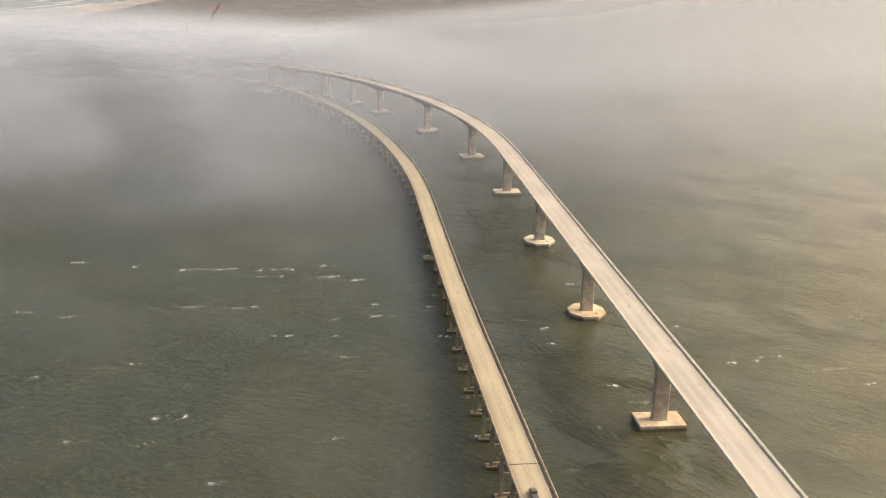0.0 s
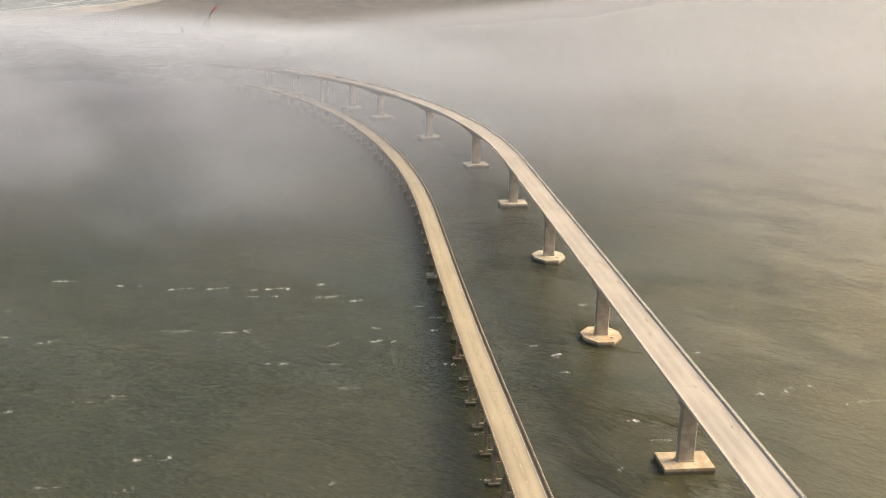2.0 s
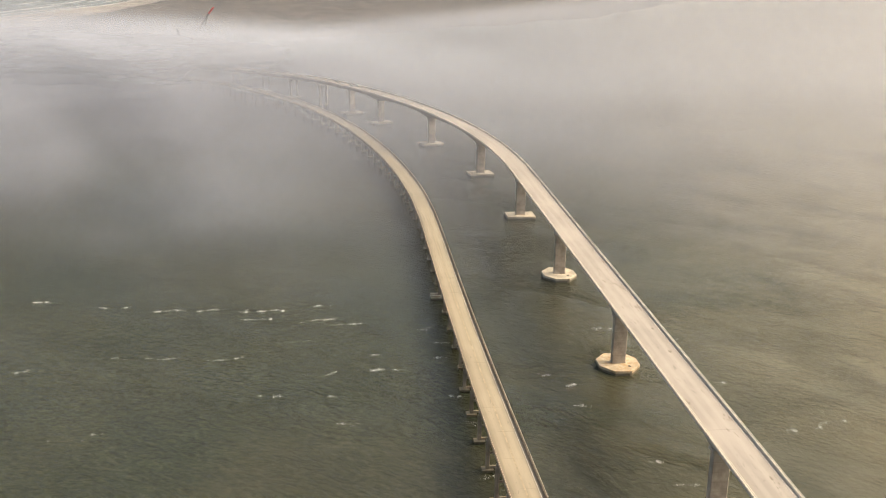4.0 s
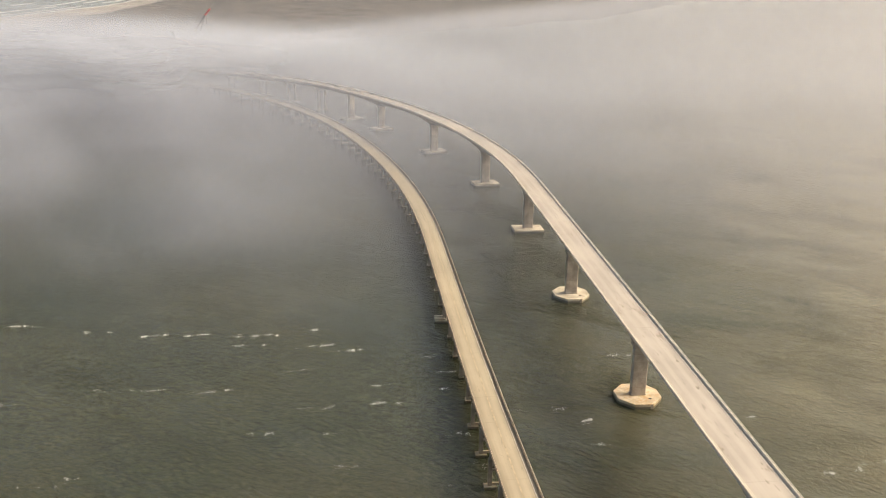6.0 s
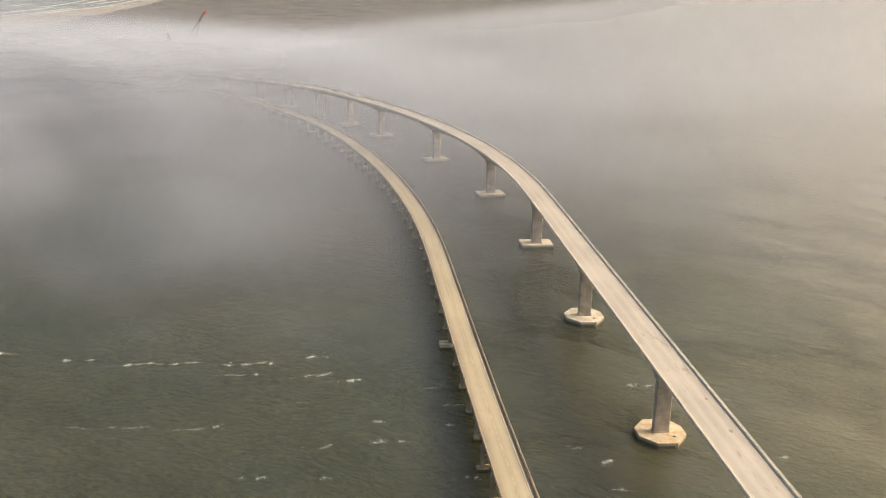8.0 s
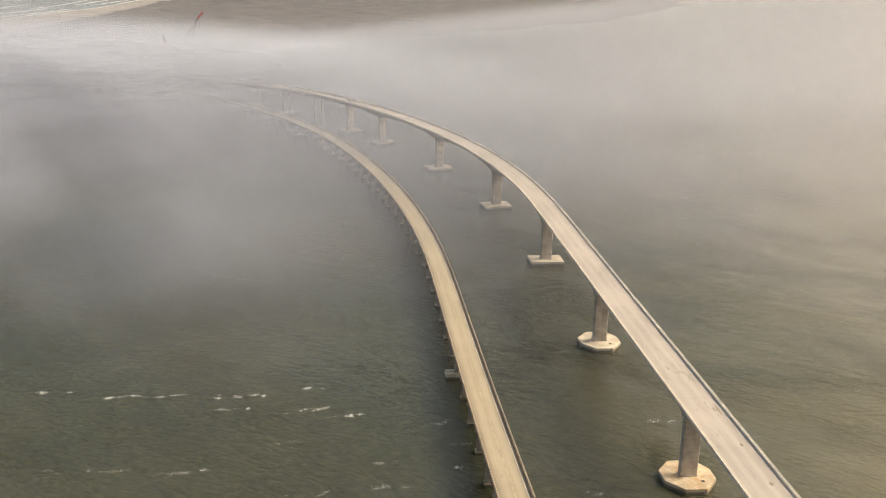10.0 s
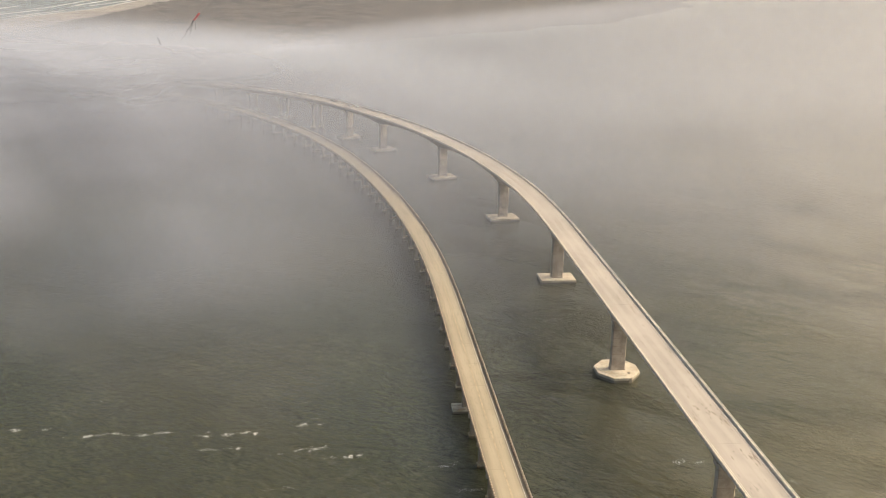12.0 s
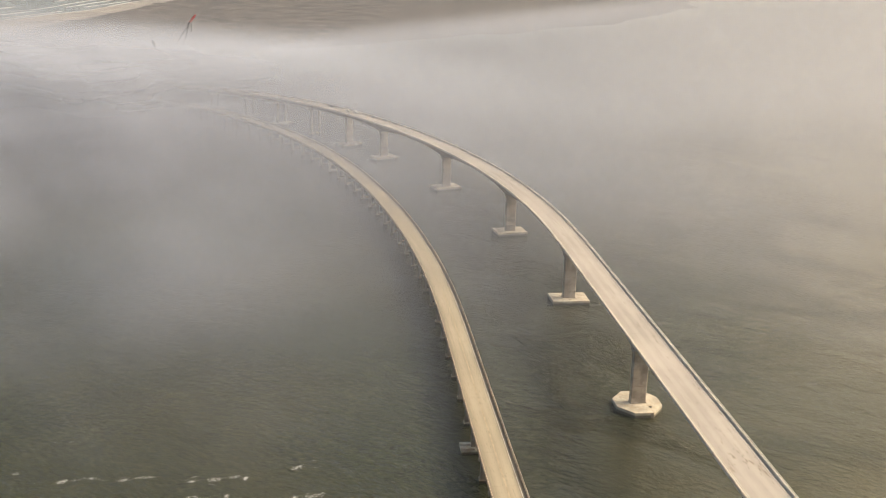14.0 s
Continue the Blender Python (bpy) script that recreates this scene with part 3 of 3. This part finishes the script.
stations = [-150.0] + nav_pier_positions() + [1029.0, 1079.0, 1125.0, 1175.0, 1226.0, 1277.0, 1328.0, 1500.0]
for a, b in zip(stations[:-1], stations[1:]):
    if a < 979:
        part("box_girder", sweep(NEW, new_grade, a, b, box_girder, 5.0), M_NEWCON, deck)
    else:
        part("deck_slab", sweep(NEW, new_grade, a, b, [(-HALF, -0.22), (-HALF, -0.45), (HALF, -0.45), (HALF, -0.22)], 8.0), M_NEWCON, deck)
        for o in (-5.0, -2.5, 0.0, 2.5, 5.0):
            part("girder", sweep(NEW, new_grade, a + 0.3, b - 0.3, [(o - 0.5, -0.45), (o - 0.15, -0.8), (o - 0.15, -2.2), (o - 0.4, -2.7), (o + 0.4, -2.7), (o + 0.15, -2.2), (o + 0.15, -0.8), (o + 0.5, -0.45)], 8.0), M_NEWCON, deck)
    part("road_surface", sweep(NEW, new_grade, a + 0.02, b - 0.02, [(-HALF + 0.02, -0.22), (HALF - 0.02, -0.22), (HALF - 0.02, -0.06), (0, 0.0), (-HALF + 0.02, -0.06)][::-1], 6.0), M_NEWROAD, deck, "pale concrete deck with wheel tracks and dark smudges")
    for side in (-1, 1):
        prof = [(side * 6.2, -0.4), (side * 6.36, -0.4), (side * 6.36, 0.54), (side * 5.82, 0.54), (side * 5.8, 0.2), (side * 5.74, -0.05)]
        part("parapet", sweep(NEW, new_grade, a + 0.02, b - 0.02, prof if side < 0 else prof[::-1], 6.0), M_PARAPET, deck)
        for zr in (0.88,):
            c = side * 6.27
            part("rail_bar", sweep(NEW, new_grade, a, b, [(c - 0.06, zr - 0.05), (c - 0.06, zr + 0.05), (c + 0.06, zr + 0.05), (c + 0.06, zr - 0.05)], 6.0), M_STEEL, deck, "galvanised rail bar")
for o, w in ((-5.0, 0.12), (5.0, 0.12)):
    part("edge_line", sweep(NEW, new_grade, -100, 1000, [(o - w / 2, -0.036), (o - w / 2, -0.03), (o + w / 2, -0.03), (o + w / 2, -0.036)], 6.0), M_LINEW, deck, "faint white edge line")


# ---------------------------------------------------------------- old bridge
OLD_HALF = 5.2
old_deck = thing("old_bridge", "low old concrete trestle bridge with railings and tan worn deck", "bridge")
BENT_ZERO = 244.0
JOINT = 232.6
bents = [BENT_ZERO + 18.8 * k for k in range(-20, 6)] + [338.0 + 19.9 * k for k in range(1, 7)] + [457.4 + 18.75 * k for k in range(1, 40)]
breaks = [JOINT - 18.8 * k for k in range(18, -1, -1)] + [s for s in bents if s > 255]
for a, b in zip(breaks[:-1], breaks[1:]):
    wide = abs(a - JOINT) < 1
    g = 0.28 if wide else 0.012
    part("road_surface", sweep(OLD, old_grade, a + g, b - (0.012 if abs(b - JOINT) > 1 else 0.28), [(-4.55, -0.2), (-4.55, -0.05), (0, 0.0), (4.55, -0.05), (4.55, -0.2)], 6.3), M_OLDROAD, old_deck, "tan worn concrete deck")
    part("deck_slab", sweep(OLD, old_grade, a + 0.02, b - 0.02, [(-OLD_HALF, -0.2), (OLD_HALF, -0.2), (OLD_HALF, -0.42), (-OLD_HALF, -0.42)][::-1], 6.3), M_OLDCON, old_deck)
    for o in (-3.9, -1.3, 1.3, 3.9):
        part("girder", sweep(OLD, old_grade, a + 0.15, b - 0.15, [(o - 0.28, -0.42), (o + 0.28, -0.42), (o + 0.22, -1.65), (o - 0.22, -1.65)][::-1], 9.5), M_OLDCON, old_deck)
    for side in (-1, 1):
        part("curb", sweep(OLD, old_grade, a + 0.03, b - 0.03, [(side * 4.5, -0.2), (side * 4.5, 0.22), (side * 5.18, 0.22), (side * 5.18, -0.2)][::side], 6.3), M_OLDRAIL, old_deck)
        part("top_rail", sweep(OLD, old_grade, a + 0.03, b - 0.03, [(side * 4.94, 0.80), (side * 4.94, 0.96), (side * 5.12, 0.96), (side * 5.12, 0.80)][::side], 6.3), M_OLDRAIL, old_deck, "weathered concrete top rail")
        part("lower_rail", sweep(OLD, old_grade, a + 0.03, b - 0.03, [(side * 4.92, 0.45), (side * 4.92, 0.6), (side * 5.1, 0.6), (side * 5.1, 0.45)][::side], 6.3), M_OLDRAIL, old_deck)
    if wide:
        part("expansion_joint", sweep(OLD, old_grade, a - 0.27, a + 0.27, [(-4.52, -0.19), (-4.52, -0.10), (4.52, -0.10), (4.52, -0.19)], 1.0), M_JOINT, old_deck, "dark open expansion joint")
part("centre_line", sweep(OLD, old_grade, -120, 1000, [(-0.24, 0.015), (-0.24, 0.03), (0.24, 0.03), (0.24, 0.015)], 6.3), M_LINEY, old_deck, "faded double yellow centre line")
for o in (3.75,):
    part("edge_line", sweep(OLD, old_grade, -120, 1000, [(o - .07, -0.04), (o - .07, -0.03), (o + .07, -0.03), (o + .07, -0.04)], 6.3), M_LINEW, old_deck, "worn white edge line")


def old_bent(h):
    """A bent whose cap beam carries the girders at height h: two stout columns on a low footing, braced by struts."""
    e = thing("trestle_bent", "weathered concrete trestle bent standing on low pile caps in water", "trestle bent", "bents of the old bridge")
    o_col, reach = (4.6, 1.9) if h > 9.5 else (3.7, 1.1)
    part("cap_beam", box(-5.0, 5.0, -0.65, 0.65, h - 1.05, h, bevel=0.08), M_OLDCON, e)
    for o in (-o_col, o_col):
        part("pile_cap", box(o - reach, o + reach, -1.5, 1.5, 0.1, 1.0, bevel=0.1), M_OLDFOOT, e, "stained concrete pile cap")
        bm = bmesh.new()
        add_box(bm, o - 0.62, o + 0.62, -0.6, 0.6, 1.0, h - 1.05, bevel=0.06)
        part("column", bm, M_OLDCON, e)
        for dy in (-1.0, 1.0):
            pile = bmesh.new()
            add_bar(pile, (o, dy, 0.2), (o + math.copysign(0.7, o), dy * 1.5, -3), 0.3, 8)
            part("pile", pile, M_OLDCON, e)
    part("strut", box(0.62 - o_col, o_col - 0.62, -0.35, 0.35, 1.1, 1.9, bevel=0.05), M_OLDFOOT, e)
    if h > 9.5:
        part("upper_strut", box(0.62 - o_col, o_col - 0.62, -0.3, 0.3, h * 0.52, h * 0.52 + 0.7, bevel=0.05), M_OLDCON, e)
    return e


low = None
for s in bents:
    if s > 1150 or abs(s - 476.15) < 1:
        continue
    if s < 480:
        old_bent(old_grade(s) - 1.65).matrix_basis = OLD.spot(s)
    elif low is None:
        low = old_bent(old_grade(s) - 1.65)
        low.matrix_basis = OLD.spot(s)
    else:
        copy_thing(low, OLD.spot(s))

big = thing("fender_pier", "pale concrete fender cap standing in the water under the bridge", "bridge pier", m=OLD.spot(476.15))
part("cap_slab", box(-8.1, 5.6, -2.4, 2.4, 0.2, 1.5, bevel=0.12), M_PALEFOOT, big)
for dy in (-1.7, 1.7):
    part("cap_wall", box(-8.1, -3.6, dy - 0.62, dy + 0.62, 1.5, 2.2, bevel=0.08), M_PALEFOOT, big)
for o in (-4.0, 4.0):
    part("column", box(o - 0.7, o + 0.7, -0.7, 0.7, 1.5, old_grade(476) - 1.65, bevel=0.08), M_OLDCON, big)


# ---------------------------------------------------------------- vehicles, boat, cranes
def wheel(parent, x, y, r=0.37):
    bm = bmesh.new()
    add_bar(bm, (x - 0.12, y, r), (x + 0.12, y, r), r, 14)
    tyre = part("wheel", bm, M_TYRE, parent)
    bm = bmesh.new()
    add_bar(bm, (x - 0.13, y, r), (x + 0.13, y, r), r * 0.55, 10)
    part("rim", bm, M_STEEL, tyre)


def pickup(m, paint, label, bed=True):
    e = thing("pickup_truck" if bed else "car", label, "vehicle", m=m)
    L = 2.8 if bed else 2.3
    part("body", box(-0.95, 0.95, -L, L, 0.4, 1.05, bevel=0.12), paint, e)
    if bed:
        part("cab", box(-0.88, 0.88, -0.6, 1.3, 1.05, 1.85, bevel=0.12, top=0.84), paint, e)
        part("side_window", box(-0.84, 0.84, -0.4, 0.9, 1.3, 1.65, top=0.95), M_GLASS, e)
        part("windscreen", box(-0.72, 0.72, 0.9, 1.26, 1.25, 1.7, top=0.9), M_GLASS, e)
        part("cab_roof", box(-0.7, 0.7, -0.3, 1.0, 1.83, 1.9, bevel=0.03), paint, e)
        part("load_bed", box(-0.78, 0.78, -2.65, -0.7, 1.0, 1.1), M_DARK, e)
    else:
        part("cabin", box(-0.82, 0.82, -1.7, 1.0, 1.05, 1.5, bevel=0.12, top=0.8), M_GLASS, e)
        part("roof", box(-0.62, 0.62, -1.2, 0.5, 1.48, 1.54, bevel=0.03), paint, e)
    for x in (-0.85, 0.85):
        for y in (-L * 0.6, L * 0.6):
            wheel(e, x, y)
    for x in (-0.7, 0.7):
        part("headlight", box(x - 0.18, x + 0.18, L - 0.03, L + 0.03, 0.7, 0.9), M_WHITE, e)
    return e


def on_new(s, off, turn=0.0):
    return NEW.spot(s, off, new_grade(s) - 0.03) @ Matrix.Rotation(radians(turn), 4, "Z")


pickup(on_new(974, 3.4), M_WHITE, "white pickup truck parked on the new bridge deck")
pickup(on_new(981, 1.0), M_GREY, "grey pickup truck parked on the new bridge deck")
pickup(on_new(1008, 2.5), M_DARK, "dark pickup truck parked on the new bridge deck")
pickup(OLD.spot(1000, 1.8, old_grade(1000) - 0.03), M_DARK, "dark car driving along the old bridge", bed=False)
pickup(OLD.spot(213.4, -0.9, old_grade(213.4) - 0.03), M_DARK, "dark pickup truck on the old bridge deck")
gen = thing("equipment_trailer", "dark equipment trailer standing beside the parapet", "trailer", m=on_new(951, 4.6))
part("housing", box(-0.8, 0.8, -1.2, 1.2, 0.6, 1.7, bevel=0.1), M_GREY, gen)
part("drawbar", box(-0.08, 0.08, -3.0, -1.7, 0.55, 0.7), M_CRANE, gen)
for x in (-0.95, 0.95):
    wheel(gen, x, 0)

boat = thing("work_boat", "white work boat with wheelhouse and mast on the water", "boat", m=pose(-187, 1150, 0, 0, 0, -70))
part("hull", prism([(-2.6, -9), (2.6, -9), (2.9, 3), (1.6, 8), (0, 10.5), (-1.6, 8), (-2.9, 3)], -0.6, 1.8, 0.15), M_WHITE, boat)
part("wheelhouse", box(-1.8, 1.8, -1.5, 4.0, 1.8, 4.6, bevel=0.2, top=0.88), M_WHITE, boat)
part("windows", box(-1.78, 1.78, -1.3, 4.02, 3.4, 4.1, top=0.95), M_GLASS, boat)
bm = bmesh.new()
add_bar(bm, (0, 1, 4.5), (0, 0.6, 11), 0.14, 8)
add_bar(bm, (-1.5, 0.8, 8), (1.5, 0.8, 8), 0.08, 6)
part("mast", bm, M_CRANE, boat)
bm = bmesh.new()
foam_patch(bm, -206, 1152, 30, 5, radians(5), 420, random.Random(8), 0.03, 4.5)
foam_patch(bm, -187, 1144, 18, 3, radians(20), 160, random.Random(9), 0.03, 4.0)
tagged(link("boat_wake", bm, M_FOAM), "white wake trailing behind the work boat", "foam", kind="stuff")


def lattice(a, b, w, bays, chord=0.16):
    """A four-chord lattice boom between two points, tapered at both ends."""
    bm = bmesh.new()
    a, b = Vector(a), Vector(b)
    q = (b - a).to_track_quat("Z", "Y")
    rows = []
    for i in range(bays + 1):
        k = i / bays
        ww = w * min(1.0, 0.35 + 5 * k, 0.35 + 5 * (1 - k)) / 2
        c = a.lerp(b, k)
        rows.append([c + q @ Vector((sx * ww, sy * ww, 0)) for sx, sy in ((-1, -1), (1, -1), (1, 1), (-1, 1))])
    for r0, r1 in zip(rows[:-1], rows[1:]):
        for i in range(4):
            add_bar(bm, r0[i], r1[i], chord, 5)
            add_bar(bm, r0[i], r1[(i + 1) % 4], chord * 0.55, 4)
            add_bar(bm, r1[i], r1[(i + 1) % 4], chord * 0.55, 4)
    return bm


def crane(m, label, knee, tip, red=True):
    e = thing("crawler_crane", label, "crane", m=m)
    part("barge", box(-9, 9, -16, 16, -0.8, 1.6, bevel=0.2), M_BARGE, e)
    for x in (-2.6, 2.6):
        part("track", box(x - 0.6, x + 0.6, -3.6, 3.6, 1.6, 2.8, bevel=0.3), M_CRANE, e)
    part("house", box(-2.2, 2.2, -4.4, 2.2, 3.0, 5.6, bevel=0.15), M_RED if red else M_CRANE, e)
    part("cab", box(2.2, 3.6, 0.4, 2.6, 3.0, 5.4, bevel=0.15), M_GLASS, e)
    tip, knee = Vector(tip), Vector(knee)
    root = Vector((0, 2.0, 3.4))
    part("boom", lattice(root, knee, 1.5, 22, 0.12), M_CRANE, e, "dark lattice boom")
    part("boom_head", lattice(knee, tip, 1.7, 6, 0.24), M_RED if red else M_CRANE, e, "red lattice boom head" if red else "")
    part("stay_mast", lattice((0, 14.0, 2.0), knee, 1.1, 16, 0.12), M_CRANE, e, "thin lattice stay mast")
    bm = bmesh.new()
    for x in (-0.7, 0.7):
        add_bar(bm, (x, -3.8, 5.6), (x * 0.4, -6, 12), 0.12, 5)
        add_bar(bm, (x * 0.4, -6, 12), knee + Vector((x * 0.6, 0, 0.8)), 0.07, 5)
    part("gantry_and_pendants", bm, M_CRANE, e)
    bm = bmesh.new()
    add_bar(bm, knee + Vector((0, 2.5, 0)), knee + Vector((0, 2.5, -9)), 0.3, 6)
    part("hoist_rope", bm, M_CRANE, e)
    part("hook_block", box(knee.x - 0.6, knee.x + 0.6, knee.y + 1.9, knee.y + 3.1, knee.z - 11, knee.z - 8.8, bevel=0.15), M_CRANE, e)
    part("sheave", add_bar(bmesh.new(), knee + Vector((-1.0, 0, 0)), knee + Vector((1.0, 0, 0)), 1.2, 12), M_CRANE, e)
    return e


crane(pose(-460, 1481, 0, 0, 0, -86), "red-tipped lattice crawler crane on a barge, half hidden in fog", (0, 25, 38), (0, 33, 47.5))
crane(pose(-424, 1350, 0, 0, 0, 88), "dark lattice crane on a barge, almost lost in fog", (0, 9, 24), (0, 12, 31), red=False)


def deck_marks():
    """Scraped tar patches on the new deck, in loose clusters."""
    rng = random.Random(21)
    for s, o, n, ds, do in ((428, 1.2, 26, 3.6, 1.6), (420, 3.9, 14, 2.4, 0.5), (423, -4.0, 12, 2.6, 0.5), (398, 3.6, 22, 2.2, 0.6), (402, 0.6, 6, 2.0, 1.0),
                            (306, 3.6, 8, 1.4, 0.7), (318, -4.3, 10, 1.8, 0.3), (377, 3.4, 5, 1.0, 0.4), (356, 2.4, 5, 1.0, 0.4), (298, 2.0, 6, 1.4, 0.8),
                            (525, 2.0, 9, 2.0, 0.8), (512, 3.4, 9, 2.4, 0.7), (470, 4.2, 7, 2.0, 0.5), (455, 4.4, 6, 2.4, 0.4), (270, 3.2, 8, 1.8, 0.7), (252, -4.0, 6, 1.6, 0.4)):
        bm = bmesh.new()
        for _ in range(n):
            a, b = s + rng.gauss(0, ds), max(-5.4, min(5.4, o + rng.gauss(0, do)))
            la, lb = rng.uniform(0.25, 1.3), rng.uniform(0.1, 0.3)
            z = new_grade(a) - abs(b) * 0.01 + 0.004
            ring = []
            for i in range(7):
                w = 2 * math.pi * i / 7
                r = rng.uniform(0.55, 1.1)
                ring.append(bm.verts.new(NEW.point(a + la * r * math.cos(w), b + lb * r * math.sin(w), z)))
            mid = bm.verts.new(NEW.point(a, b, z + 0.006))
            for i in range(7):
                bm.faces.new((mid, ring[(i + 1) % 7], ring[i]))
        part("tar_patch", bm, M_TAR, deck, "scuffed dark tar patches on the deck")["kind"] = "stuff"


deck_marks()


# ---------------------------------------------------------------- railing posts (nearest singly, the rest joined)
def posts(parent, line, grade, offs, step, near, far, size, label_):
    w, d, h, z0 = size
    bm = box(-w / 2, w / 2, -d / 2, d / 2, 0, h)
    me = bpy.data.meshes.new("post")
    bm.to_mesh(me)
    bm.free()
    me.materials.append(label_)
    rest = bmesh.new()
    s = far[0]
    while s < far[1]:
        for o in offs:
            m = line.spot(s, o, grade(s) + z0)
            if near[0] <= s < near[1]:
                shared("post", me, parent, m)
            else:
                c = [m @ Vector((x, y, z)) for z in (0, h) for x, y in ((-w / 2, -d / 2), (w / 2, -d / 2), (w / 2, d / 2), (-w / 2, d / 2))]
                v = [rest.verts.new(p) for p in c]
                for f in ((4, 5, 6, 7), (0, 1, 5, 4), (1, 2, 6, 5), (2, 3, 7, 6), (3, 0, 4, 7)):
                    rest.faces.new([v[i] for i in f])
        s += step
    ob = part("posts_further_off", rest, label_, parent)
    ob["kind"] = "stuff"


posts(deck, NEW, new_grade, (-6.27, 6.27), 1.9, (195, 455), (-100, 1150), (0.14, 0.42, 0.32, 0.52), M_POST)
posts(old_deck, OLD, old_grade, (-5.0, 5.0), 1.5, (240, 460), (-100, 1050), (0.36, 0.5, 0.88, 0.21), M_OLDPOST)


# ---------------------------------------------------------------- fog lying over the inlet
def fog_reach(x, y):
    """The furthest that the fog can come towards a place, on the same scale as the start of its layers."""
    ease = lambda k: max(0.0, min(1.0, k)) ** 2 * (3 - 2 * max(0.0, min(1.0, k)))
    q = x + 0.185 * (y - 40) + 0.0005 * max(0.0, y - 600) ** 2
    west = ease((30 - q) / 110)
    return y + FOG_WEST * west + FOG_EAST * ease((q - 135) / 195) + 0.3 * FOG_RAG * (0.35 + 0.65 * west) + 20


def fog_layer(z, start, material):
    """A sheet of fog that covers only the part of the inlet where fog lies."""
    bm = bmesh.new()
    xs = [-6000, -3000, -1500, -1000] + list(range(-800, 801, 40)) + [1000, 1500, 3000, 6000]
    ys = list(range(240, 1201, 40)) + [1300, 1500, 2000, 3000, 5000, 7000]
    verts = {}
    for i in range(len(xs) - 1):
        for j in range(len(ys) - 1):
            cell = ((i, j), (i + 1, j), (i + 1, j + 1), (i, j + 1))
            if max(fog_reach(xs[a], ys[b]) for a, b in cell) > start:
                for c in cell:
                    if c not in verts:
                        verts[c] = bm.verts.new((xs[c[0]], ys[c[1]], z))
                bm.faces.new([verts[c] for c in cell])
    ob = link("fog_bank", bm, material, smooth=True)
    return tagged(ob, "soft drifting grey fog bank lying over the inlet", "fog", "fog banks", "stuff")


FOG = [  # height, begins, full, peak, opening towards the beach
    (5.0, 430, 1180, 0.18, (1360, 1800, 0.52, 1.9)),
    (9.0, 430, 1180, 0.18, (1340, 1780, 0.47, 1.9)),
    (13.5, 440, 1180, 0.185, (1310, 1760, 0.40, 1.9)),
    (18.0, 450, 1180, 0.19, (1280, 1730, 0.35, 1.9)),
    (23.0, 465, 1190, 0.20, (1240, 1700, 0.30, 1.9)),
    (31.0, 480, 1210, 0.205, (1160, 1520, 0.20, 1.9)),
    (38.0, 520, 1230, 0.205, (1080, 1400, 0.14, 1.9)),
    (46.0, 570, 1260, 0.20, (1000, 1260, 0.10, 1.8)),
]
for k, (z, start, full, peak, thin) in enumerate(FOG):
    fog_layer(z, start, fog_material("fog_layer_%d" % (k + 1), z, k + 1, start, full, peak, thin))
